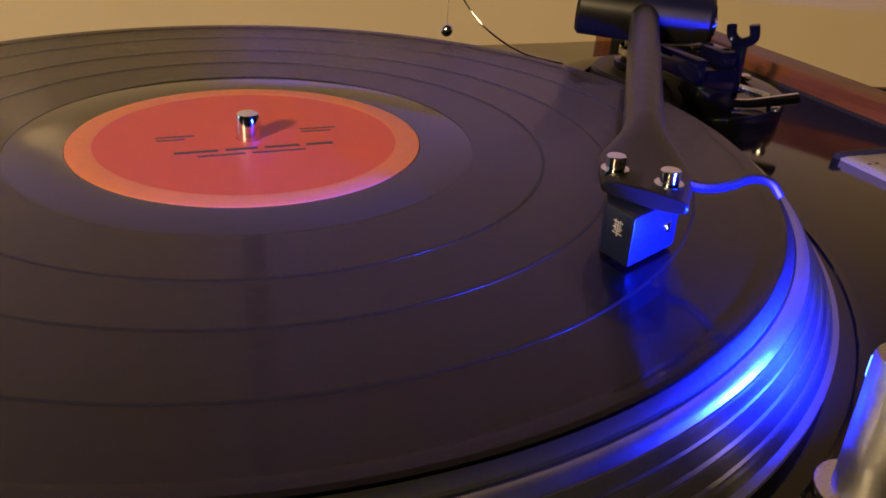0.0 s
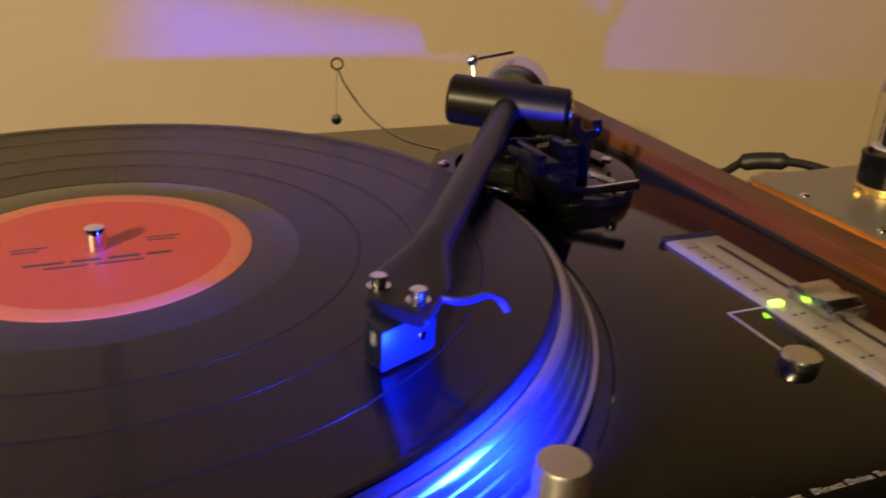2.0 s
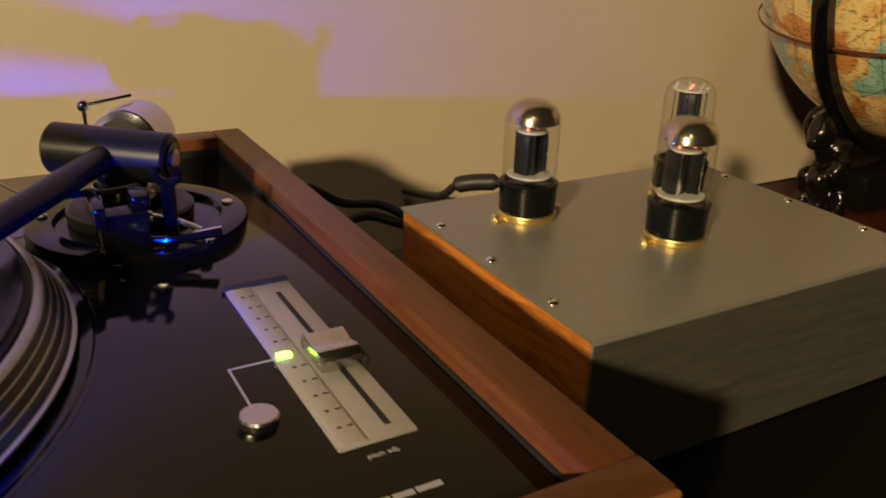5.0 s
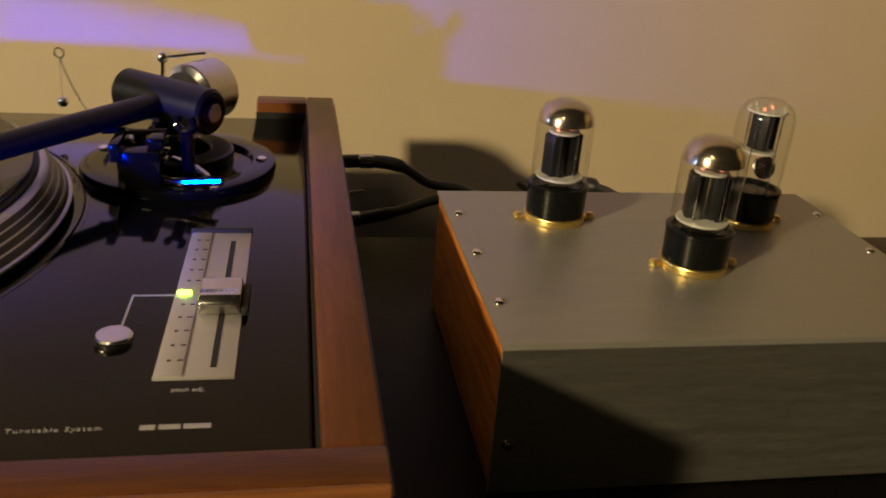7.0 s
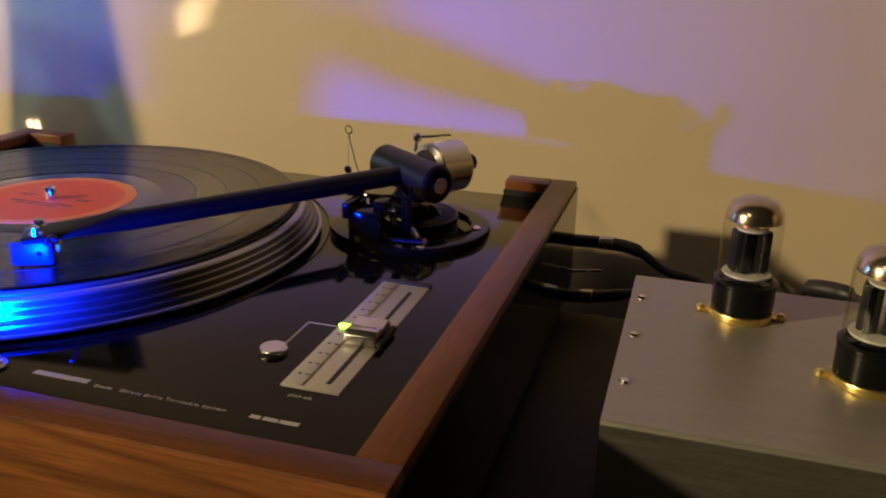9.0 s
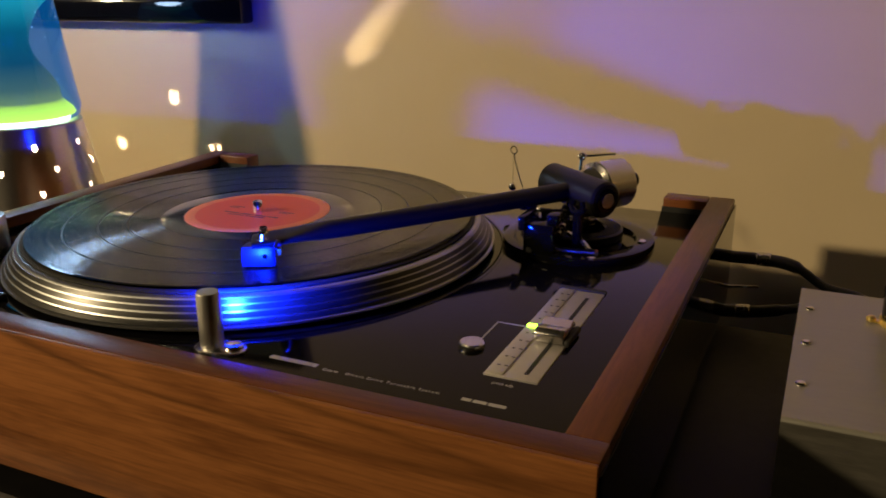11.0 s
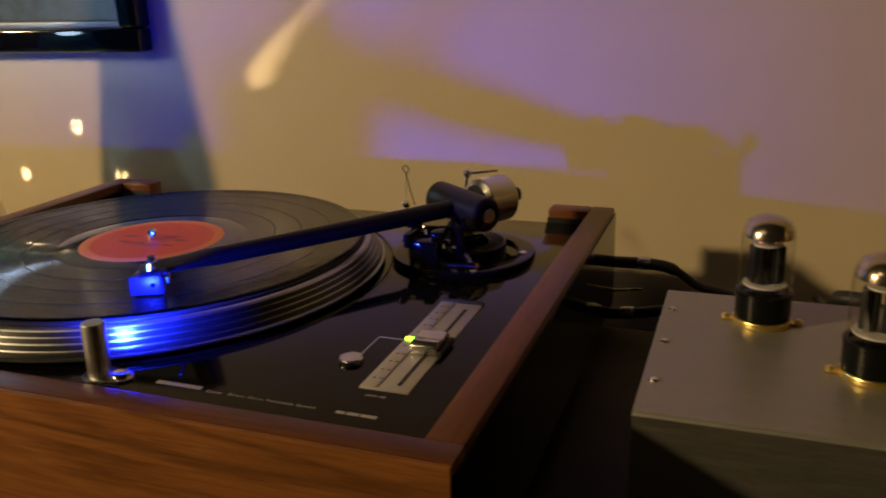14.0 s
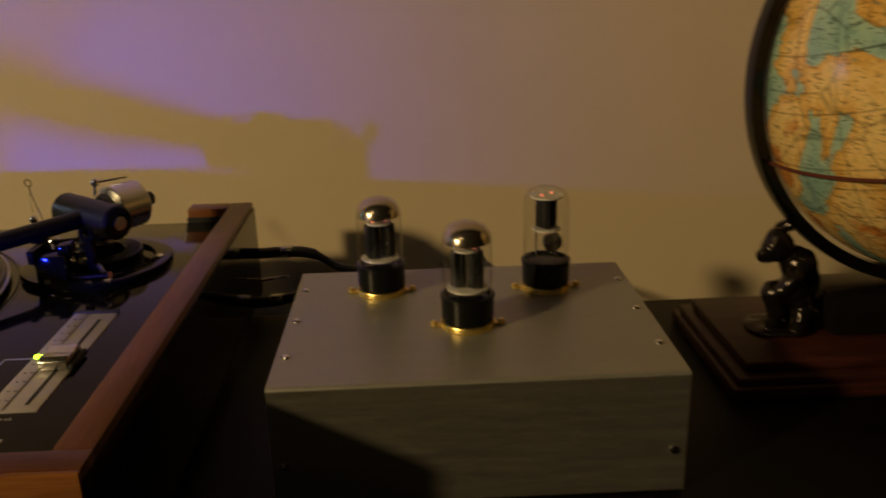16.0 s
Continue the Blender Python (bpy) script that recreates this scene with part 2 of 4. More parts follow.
M_LED = material("green_led", (0.2, 0.6, 0.05), 0.3, emit=(0.35, 1.0, 0.03), power=7.0)
M_BLUE_LED = material("blue_led", (0.05, 0.1, 0.6), 0.3, emit=(0.02, 0.08, 1.0), power=12.0)
M_LABEL = material("red_paper_label", (0.78, 0.115, 0.065), 0.5, scale=60, vary=0.05)
M_LABEL_RING = material("orange_label_ring", (0.84, 0.25, 0.115), 0.5, scale=90, vary=0.08)
M_VINYL = vinyl()
M_LEADOUT = material("smooth_vinyl", (0.014, 0.013, 0.015), 0.10, scale=40, spec=0.7)
M_GAP = material("track_gap_vinyl", (0.012, 0.012, 0.013), 0.30, scale=40, spec=0.15)
M_GLASS = thin_glass("clear_glass")
M_GETTER = material("silver_getter_mirror", (0.56, 0.48, 0.39), 0.20, metal=0.95, scale=70, vary=0.25)
M_PLATE = material("grey_tube_plate", (0.030, 0.030, 0.032), 0.38, metal=0.4, scale=140)
M_MICA = material("white_mica", (0.62, 0.60, 0.56), 0.5, scale=200)
M_BAKELITE = material("black_bakelite", (0.006, 0.0065, 0.0065), 0.10, scale=60, spec=0.22)
M_HEATER = material("glowing_heater", (0.9, 0.25, 0.1), 0.4, emit=(1.0, 0.30, 0.16), power=0.6)
M_CABLE = material("black_cable_sheath", (0.016, 0.015, 0.015), 0.45, scale=200, bump=0.2)
M_SHELF = material("black_console_top", (0.0035, 0.0030, 0.0030), 0.45, scale=20, vary=0.3, spec=0.14)
M_EDGE = material("grey_console_edge", (0.13, 0.125, 0.125), 0.5, metal=0.2, scale=40)
# unseen floor and ceiling, also coloured dark to cut bounced light
M_FLOOR = wood("floor_boards", (0.03, 0.015, 0.008), (0.08, 0.04, 0.02), grain=(8, 1, 8), scale=3)
M_CEIL = material("dim_room_ceiling", (0.08, 0.072, 0.065), 0.7, scale=5, vary=0.03)
M_BRONZE = material("dark_bronze", (0.030, 0.024, 0.022), 0.20, metal=0.8, scale=90, vary=0.3, rough_vary=0.3)


# ---- mesh helpers ----
def finish(name, bm, mat, parent=None, smooth=True, label=""):
    me = bpy.data.meshes.new(name)
    bmesh.ops.recalc_face_normals(bm, faces=bm.faces[:])
    bm.to_mesh(me)
    bm.free()
    for m in mat if isinstance(mat, (list, tuple)) else [mat]:
        me.materials.append(m)
    if smooth:
        for p in me.polygons:
            p.use_smooth = True
        me.set_sharp_from_angle(angle=radians(32))
    ob = new(name, me)
    if parent is not None:
        ob.parent = parent
    if label:
        ob["label"] = label
    return ob


part = finish


def empty(name, place=(0, 0, 0)):
    ob = new(name)
    ob.location = place
    ob.empty_display_size = 0.02
    return ob


def box(x0, x1, y0, y1, z0, z1, bevel=0.0, bm=None, segments=2):
    """A box with rounded edges."""
    out = bm or bmesh.new()
    made = bmesh.ops.create_cube(out, size=1, matrix=Matrix.LocRotScale(((x0 + x1) / 2, (y0 + y1) / 2, (z0 + z1) / 2), None, (x1 - x0, y1 - y0, z1 - z0)))
    if bevel:
        edges = list({e for v in made["verts"] for e in v.link_edges})
        bmesh.ops.bevel(out, geom=edges, offset=bevel, segments=segments, affect="EDGES", profile=0.5)
    return out


def lathe(profile, steps=48, bm=None, m=None):
    """Turns a profile of (radius, height) round the z axis; the transform m places it."""
    out = bm or bmesh.new()
    m = m or Matrix()
    rings = []
    for r, z in profile:
        if r < 1e-6:
            rings.append([out.verts.new(m @ Vector((0, 0, z)))])
        else:
            rings.append([out.verts.new(m @ Vector((r * math.cos(2 * math.pi * k / steps), r * math.sin(2 * math.pi * k / steps), z))) for k in range(steps)])
    for a, b in zip(rings, rings[1:]):
        for k in range(steps):
            j = (k + 1) % steps
            if len(a) == 1 and len(b) > 1:
                out.faces.new((a[0], b[k], b[j]))
            elif len(b) == 1 and len(a) > 1:
                out.faces.new((a[k], b[0], a[j]))
            elif len(a) > 1:
                out.faces.new((a[k], b[k], b[j], a[j]))
    return out


def rod(a, b, r0, r1=None, steps=24, bm=None, edge=0.0):
    """A closed round bar from a to b."""
    a, b = Vector(a), Vector(b)
    r1 = r0 if r1 is None else r1
    length = (b - a).length
    m = Matrix.Translation(a) @ (b - a).to_track_quat("Z", "Y").to_matrix().to_4x4()
    e = edge or min(r0, r1, length) * 0.08
    return lathe([(0, 0), (r0 - e, 0), (r0, e), (r1, length - e), (r1 - e, length), (0, length)], steps, bm, m)


def sweep(points, radius, steps=10, bm=None, fine=6):
    """A round cable along a smooth line through the points."""
    out = bm or bmesh.new()
    pts = [Vector(p) for p in points]
    line = []
    for k in range(len(pts) - 1):
        p0, p1, p2, p3 = pts[max(k - 1, 0)], pts[k], pts[k + 1], pts[min(k + 2, len(pts) - 1)]
        for s in range(fine):
            t = s / fine
            line.append(0.5 * (2 * p1 + (p2 - p0) * t + (2 * p0 - 5 * p1 + 4 * p2 - p3) * t * t + (3 * p1 - p0 - 3 * p2 + p3) * t ** 3))
    line.append(pts[-1])
    side, rings = None, []
    for k, p in enumerate(line):
        way = (line[min(k + 1, len(line) - 1)] - line[max(k - 1, 0)]).normalized()
        side = way.orthogonal().normalized() if side is None else (side - way * side.dot(way)).normalized()
        up = way.cross(side)
        r = radius(k / (len(line) - 1)) if callable(radius) else radius
        rings.append([out.verts.new(p + r * (side * math.cos(2 * math.pi * j / steps) + up * math.sin(2 * math.pi * j / steps))) for j in range(steps)])
    for a, b in zip(rings, rings[1:]):
        for j in range(steps):
            out.faces.new((a[j], a[(j + 1) % steps], b[(j + 1) % steps], b[j]))
    out.faces.new(rings[0]), out.faces.new(rings[-1])
    return out


def ball(c, r, bm=None, squash=(1, 1, 1), u=20, v=12):
    out = bm or bmesh.new()
    bmesh.ops.create_uvsphere(out, u_segments=u, v_segments=v, radius=r, matrix=Matrix.LocRotScale(c, None, squash))
    return out


def prism(outline, z0, z1, bevel=0.0, m=None):
    """A flat outline given height."""
    out = bmesh.new()
    m = m or Matrix()
    low = [out.verts.new(m @ Vector((x, y, z0))) for x, y in outline]
    high = [out.verts.new(m @ Vector((x, y, z1))) for x, y in outline]
    out.faces.new(low[::-1]), out.faces.new(high)
    n = len(outline)
    for k in range(n):
        out.faces.new((low[k], low[(k + 1) % n], high[(k + 1) % n], high[k]))
    if bevel:
        bmesh.ops.recalc_face_normals(out, faces=out.faces[:])
        bmesh.ops.bevel(out, geom=[e for e in out.edges if e.calc_face_angle(0) > 0.5], offset=bevel, segments=2, affect="EDGES", profile=0.5)
    return out


def words(text, size, place, parent, mat, turn=0.0, name="lettering", spread=1.0, extrude=0.0001):
    """Raised print of real words."""
    curve = bpy.data.curves.new(name, "FONT")
    curve.body, curve.size, curve.extrude, curve.space_character = text, size, extrude, spread
    curve.resolution_u = 3
    tmp = bpy.data.objects.new(name, curve)
    scene.collection.objects.link(tmp)
    me = bpy.data.meshes.new_from_object(tmp.evaluated_get(bpy.context.evaluated_depsgraph_get()))
    bpy.data.objects.remove(tmp)
    me.materials.clear()
    me.materials.append(mat)
    ob = new(name, me)
    ob.parent = parent
    ob.matrix_local = pose(*place, 0, 0, turn)
    return ob


# ---- the room ----
WALL_Y, SHELF_Z = 0.317, -0.090
tagged(part("wall_north", box(-3.2, 2.6, WALL_Y, WALL_Y + 0.12, -0.95, 1.75), M_WALL, smooth=False), "tan painted plaster wall behind the turntable", "wall", kind="structure")
tagged(part("wall_south", box(-3.2, 2.6, -3.32, -3.2, -0.95, 1.75), M_DIM, smooth=False), "unseen wall behind the viewer, darkened to cut bounced light", "wall", kind="structure")
tagged(part("wall_west", box(-3.32, -3.2, -3.32, WALL_Y + 0.12, -0.95, 1.75), M_DIM, smooth=False), "unseen side wall, darkened to cut bounced light", "wall", kind="structure")
tagged(part("wall_east", box(2.6, 2.72, -3.32, WALL_Y + 0.12, -0.95, 1.75), M_DIM, smooth=False), "unseen side wall, darkened to cut bounced light", "wall", kind="structure")
tagged(part("floor", box(-3.32, 2.72, -3.32, WALL_Y + 0.12, -1.03, -0.95), M_FLOOR, smooth=False), "brown wooden floor boards", "floor", kind="structure")
tagged(part("ceiling", box(-3.32, 2.72, -3.32, WALL_Y + 0.12, 1.75, 1.83), M_CEIL, smooth=False), "unseen ceiling, darkened to cut bounced light", "ceiling", kind="structure")

# console that carries everything
console = tagged(empty("console", (0.3, 0.05, -0.95)), "low black console with a grey edge and open record compartments", "console")


def under(parent, ob):
    """Hangs a part built in room coordinates under its thing."""
    ob.parent = parent
    ob.matrix_parent_inverse = Matrix.Translation(parent.location).inverted()
    return ob


def piece(parent, name, bm, mat, label="", smooth=True):
    ob = finish(name, bm, mat, None, smooth, label)
    root = parent if parent.parent is None else parent.parent
    ob.parent = parent
    ob.matrix_parent_inverse = Matrix.Translation(root.location).inverted() if parent.parent is None else Matrix()
    return ob


piece(console, "top", box(-0.75, 1.35, -0.2045, 0.195, SHELF_Z - 0.020, SHELF_Z, 0.002), M_SHELF, "black satin console top")
piece(console, "front_edge", box(-0.75, 1.35, -0.216, -0.205, SHELF_Z - 0.024, SHELF_Z + 0.002, 0.0015), M_EDGE, "grey metal front edge")
for x in (-0.74, -0.04, 0.66, 1.34):
    piece(console, "divider", box(x - 0.01, x + 0.01, -0.2, 0.18, -0.95, SHELF_Z - 0.0205, 0.001), M_SHELF)
piece(console, "lower_board", box(-0.7295, 1.3295, -0.2, 0.18, -0.55, -0.53), M_SHELF)
piece(console, "back_board", box(-0.75, 1.35, 0.1805, 0.192, -0.95, SHELF_Z - 0.0205, 0.001), M_SHELF)
sleeve_tones = [(0.55, 0.50, 0.42), (0.10, 0.08, 0.08), (0.45, 0.12, 0.07), (0.62, 0.60, 0.55), (0.08, 0.14, 0.22), (0.35, 0.28, 0.16)]
sleeve_mats = [material("sleeve_card", c, 0.55, scale=40) for c in sleeve_tones]
for k in range(46):
    x = -0.185 + k * 0.0031
    sleeve = part("record_sleeve", box(x, x + 0.0024, -0.17 + 0.006 * random.random(), 0.14, -0.5295, -0.2145 - 0.004 * random.random(), 0.0004, segments=1), random.choice(sleeve_mats), smooth=False)
    tagged(sleeve, "card record sleeve standing upright in the console", "record sleeve", "record sleeves in the console")


# ---- turntable ----
X0, X1, Y0, Y1 = -0.195, 0.279, -0.181, 0.197      # opening of the wooden frame
F, TOP, LOW = 0.0185, 0.009, -0.0755                # rail width, rail top, plinth underside
tt = tagged(empty("turntable", (0, 0, SHELF_Z)), "direct drive turntable with gloss black deck in a walnut plinth", "turntable")
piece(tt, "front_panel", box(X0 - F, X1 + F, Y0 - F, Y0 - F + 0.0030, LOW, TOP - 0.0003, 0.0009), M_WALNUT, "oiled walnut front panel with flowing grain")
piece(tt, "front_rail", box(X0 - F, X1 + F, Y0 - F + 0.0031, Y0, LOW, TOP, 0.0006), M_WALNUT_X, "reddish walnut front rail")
piece(tt, "inner_lining", box(X1 - 0.0014, X1 - 0.0002, Y0 + 0.002, Y1 - 0.002, -0.002, 0.0007), M_RUBBER, "black lining inside the side rail", smooth=False)
piece(tt, "inner_lining", box(X0 + 0.0002, X0 + 0.0014, Y0 + 0.002, Y1 - 0.002, -0.002, 0.0012), M_BLACK, "black lining inside the side rail", smooth=False)
piece(tt, "side_skin", box(X1 + F + 0.0002, X1 + F + 0.0012, Y0 - F + 0.002, Y1 + F, LOW, 0.0040), M_BLACK, "thin gloss black skin on the outer side", smooth=False)
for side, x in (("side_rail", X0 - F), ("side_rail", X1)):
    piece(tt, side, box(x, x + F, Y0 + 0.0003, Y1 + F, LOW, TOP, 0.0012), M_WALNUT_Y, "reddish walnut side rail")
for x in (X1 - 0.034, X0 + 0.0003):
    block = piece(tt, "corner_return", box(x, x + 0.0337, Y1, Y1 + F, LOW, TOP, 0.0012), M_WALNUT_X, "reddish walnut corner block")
    piece(block, "lining", box(x - 0.0004, x + 0.0337, Y1 - 0.0014, Y1 - 0.0002, -0.004, 0.0022), M_RUBBER, "black lining", smooth=False)
piece(tt, "top_plate", box(X0 + 0.002, X1 - 0.002, Y0 + 0.002, 0.190, -0.020, 0.0, 0.0015), M_DECK, "gloss black top plate")
piece(tt, "chassis", box(X0 + 0.006, X1 - 0.006, Y0 + 0.006, 0.186, -0.070, -0.0205, 0.003), M_RUBBER)
for x in (X0 + 0.05, X1 - 0.05):
    for y in (-0.14, 0.14):
        piece(tt, "foot", lathe([(0, SHELF_Z), (0.024, SHELF_Z), (0.026, SHELF_Z + 0.003), (0.026, -0.072), (0.02, -0.0702), (0, -0.0702)], 32, m=Matrix.Translation((x, y, 0))), M_RUBBER)

# platter: turned rim with four strobe bands between bright lands
RIM = [(0.1664, 0.0048), (0.1645, 0.0052), (0.1636, 0.0072), (0.1624, 0.0085), (0.1612, 0.0108), (0.1600, 0.0122), (0.1588, 0.0142), (0.1578, 0.0155), (0.1570, 0.0170), (0.1562, 0.0180)]
platter = piece(tt, "platter", lathe([(0, 0.004), (0.1585, 0.0025), (0.1655, 0.0028), (0.1664, 0.0036)] + RIM + [(0.1550, 0.0188), (0.1534, 0.0189), (0.1530, 0.0182), (0, 0.0182)], 160), M_PLATTER, "turned aluminium platter")


def rim_at(z):
    for (r0, z0), (r1, z1) in zip(RIM, RIM[1:]):
        if z <= z1:
            return r0 + (r1 - r0) * (z - z0) / (z1 - z0)


for low, high in ((0.0054, 0.0078), (0.0087, 0.0111), (0.0120, 0.0143), (0.0151, 0.0173)):
    heights = sorted([low + (high - low) * k / 4 for k in range(5)] + [z for r, z in RIM if low < z < high])
    piece(platter, "strobe_band", lathe([(rim_at(low) - 0.0003, low)] + [(rim_at(h) + 0.0004, h) for h in heights] + [(rim_at(high) - 0.0003, high)], 160), M_STROBE, "dark dotted strobe band")
piece(tt, "platter_well", lathe([(0.1600, 0.0004), (0.1712, 0.0004), (0.1716, 0.0012), (0.1722, 0.0004), (0.174, 0.0002)], 128), M_DECK)
piece(tt, "platter_mat", lathe([(0, 0.0183), (0.1518, 0.0183), (0.1528, 0.0190), (0.1528, 0.0200), (0.1518, 0.0206), (0.1500, 0.0206), (0.1490, 0.0207), (0, 0.0207)], 120), M_RUBBER, "black rubber platter mat")
piece(tt, "spindle", lathe([(0, 0.02), (0.0035, 0.02), (0.0035, 0.0285), (0.0031, 0.0298), (0.0018, 0.0304), (0, 0.0305)], 28), M_CHROME, "polished steel spindle")

# start pod, buttons, pop-up light
POD = Matrix.Translation((-0.158, -0.099, 0))
pod = piece(tt, "power_pod", lathe([(0, 0), (0.0168, 0), (0.0170, 0.001), (0.0166, 0.0262), (0.0160, 0.0272), (0.0138, 0.0274), (0.0134, 0.0268)], 56, m=POD), M_MATT_ALU, "silver strobe and power pod")
piece(pod, "dished_top", lathe([(0.0136, 0.0266), (0.0128, 0.0236), (0.006, 0.0212), (0, 0.0208)], 48, m=POD), M_BLACK, "black dished power switch")
piece(tt, "start_button", box(-0.186, -0.126, -0.147, -0.118, 0.0002, 0.0045, 0.0012), M_KEY, "dark grey metal start button")
piece(tt, "start_button_frame", box(-0.188, -0.124, -0.1485, -0.1165, -0.0005, 0.0018, 0.0005), M_RUBBER)
for x in (-0.1365, -0.1030):
    key = piece(tt, "speed_button", box(x, x + 0.0325, -0.1615, -0.1515, 0.0002, 0.0042, 0.001), M_KEY, "dark grey metal speed button")
    piece(key, "button_edge", box(x + 0.0008, x + 0.0317, -0.1622, -0.1616, 0.0006, 0.0036), M_SILVER, "bright metal front edge")
LX, LY = 0.0866, -0.1578
light = piece(tt, "target_light", lathe([(0, 0), (0.0060, 0), (0.0060, 0.0300), (0.0056, 0.0309), (0, 0.0311)], 36, m=Matrix.Translation((LX, LY, 0))), M_MATT_ALU, "silver pop-up stylus light")
piece(light, "lens", box(LX - 0.0022, LX + 0.0022, LY + 0.0054, LY + 0.0064, 0.0235, 0.0285, 0.0006), M_BLUE_LED, "blue glowing lens")
ring = [(LX + 0.0092 * math.cos(a), LY + 0.0092 * math.sin(a)) for a in (math.pi / 2 + k * math.pi / 14 for k in range(15))] + [(LX + 0.0125 + 0.0068 * math.cos(a), LY + 0.001 + 0.0068 * math.sin(a)) for a in (-math.pi / 2 + k * math.pi / 14 for k in range(15))]
piece(tt, "light_bezel", prism(ring, 0.0001, 0.0018, 0.0005), M_SILVER, "silver bezel of the pop-up light")
piece(tt, "light_switch", lathe([(0, 0.0015), (0.0048, 0.0015), (0.0048, 0.0034), (0.0042, 0.0040), (0.002, 0.0033), (0, 0.0031)], 32, m=Matrix.Translation((LX + 0.0128, LY + 0.0012, 0))), M_CHROME)

# pitch control
PX0, PX1, PY0, PY1 = 0.2242, 0.2512, -0.1306, -0.0085
fader = piece(tt, "pitch_plate", box(PX0, PX1, PY0, PY1, -0.0006, 0.0011, 0.0004), M_FADER, "grey pitch control plate")
piece(fader, "scale_strip", box(PX0 + 0.0012, PX0 + 0.0095, PY0 + 0.001, PY1 - 0.001, 0.0012, 0.0017, 0.0002), M_FADER)
piece(fader, "slot", box(0.2425, 0.2446, PY0 + 0.006, PY1 - 0.010, 0.0009, 0.0013), M_RUBBER, "black slot of the slider")
piece(fader, "end_cap", box(PX0 - 0.0005, PX1 + 0.0005, PY1 + 0.0002, PY1 + 0.0035, -0.0004, 0.0022, 0.0006), M_RUBBER)
for k in range(11):
    y = PY0 + 0.010 + k * 0.0102
    if k != 5:
        piece(fader, "tick", box(PX0 + 0.0070, PX0 + 0.0090, y - 0.00035, y + 0.00035, 0.0016, 0.0019), M_DARKINK)
        piece(fader, "numeral_bar", box(PX0 + 0.0036, PX0 + 0.0050, y - 0.0006, y + 0.0006, 0.0016, 0.00185), M_DARKINK)
outline = [(-0.0105, 0.002), (-0.0105, 0.0068), (-0.0072, 0.0092), (-0.0030, 0.0086), (0, 0.0078), (0.0030, 0.0086), (0.0072, 0.0092), (0.0105, 0.0068), (0.0105, 0.002)]
knob_at = Matrix.Translation((0.2430, -0.0785, 0)) @ Matrix(((0, 0, 1, 0), (1, 0, 0, 0), (0, 1, 0, 0), (0, 0, 0, 1)))
piece(tt, "pitch_slider", prism(outline, -0.0078, 0.0078, 0.0007, knob_at), M_SILVER, "brushed aluminium slider knob")
piece(tt, "slider_foot", box(0.2509, 0.2538, -0.0895, -0.0675, 0.0012, 0.0050, 0.001), M_RUBBER)
piece(tt, "pitch_lamp", box(0.2252, 0.2308, -0.0722, -0.0688, 0.0012, 0.0030, 0.0012), M_LED, "glowing green quartz lock lamp")
bm = box(0.2078, 0.2242, -0.0694, -0.0686, 0.0, 0.0003)
box(0.2077, 0.2085, -0.0985, -0.06945, 0.0, 0.0003, bm=bm)
piece(tt, "reset_line", bm, M_INK)
piece(tt, "reset_button", lathe([(0, 0.0002), (0.0064, 0.0002), (0.0066, 0.001), (0.0066, 0.0030), (0.0060, 0.0037), (0, 0.0039)], 40, m=Matrix.Translation((0.2076, -0.1048, 0))), M_SILVER, "round silver reset button")
# printed front line; maker and model names are plain bars
for x, w in ((0.1198, 0.0052), (0.1255, 0.0042), (0.1302, 0.0034), (0.1340, 0.0036), (0.1380, 0.0036), (0.1421, 0.0016), (0.1441, 0.0030)):
    piece(tt, "name_bar", box(x, x + w, -0.1556, -0.1526, 0.0, 0.0003), M_INK)
for x, w in ((0.2245, 0.0045), (0.2300, 0.0065), (0.2374, 0.0082)):
    piece(tt, "model_bar", box(x, x + w, -0.1575, -0.1553, 0.0, 0.0003), M_INK)
words("Quartz", 0.0030, (0.1512, -0.1568, 0.0901), tt, M_INK, name="print")
words("Direct Drive Turntable System", 0.0030, (0.1640, -0.1568, 0.0901), tt, M_INK, name="print", spread=1.28)
words("pitch adj.", 0.0030, (0.2310, -0.1372, 0.0901), tt, M_INK, name="print")

# tonearm
arm = piece(tt, "tonearm_base", lathe([(0, 0), (0.0520, 0), (0.0525, 0.002), (0.0518, 0.0052), (0.0490, 0.0060), (0.0400, 0.0056), (0.0385, 0.0030), (0.0330, 0.0026), (0.0300, 0.0030), (0, 0.0030)], 80, m=Matrix.Translation((0.2080, 0.0850, 0))), M_BLACK, "gloss black round tonearm base")
for x, y in ((0.2523, 0.0853), (0.2300, 0.0385), (0.1650, 0.1000)):
    piece(arm, "screw", lathe([(0, 0.0050), (0.0030, 0.0052), (0.0028, 0.0068), (0.0014, 0.0076), (0, 0.0077)], 20, m=Matrix.Translation((x, y, 0))), M_CHROME)
HC = Vector((0.2010, 0.1032, 0.0332))
AX = Vector((0.545, 0.838, 0.0)).normalized()
CX = Vector((0.82, -0.57, -0.04)).normalized()
piece(arm, "height_ring", lathe([(0.018, 0.003), (0.0300, 0.003), (0.0305, 0.004), (0.0305, 0.0085), (0.0290, 0.0095), (0.019, 0.0095), (0.018, 0.0085)], 60, m=Matrix.Translation((0.2060, 0.0940, 0))), M_SATIN, "black knurled height ring")
piece(arm, "pillar", lathe([(0, 0.003), (0.0150, 0.003), (0.0155, 0.012), (0.0120, 0.0135), (0.0115, 0.0220), (0.0090, 0.0235), (0.0085, 0.0275), (0, 0.0275)], 40, m=Matrix.Translation((0.2035, 0.0985, 0))), M_BLACK)
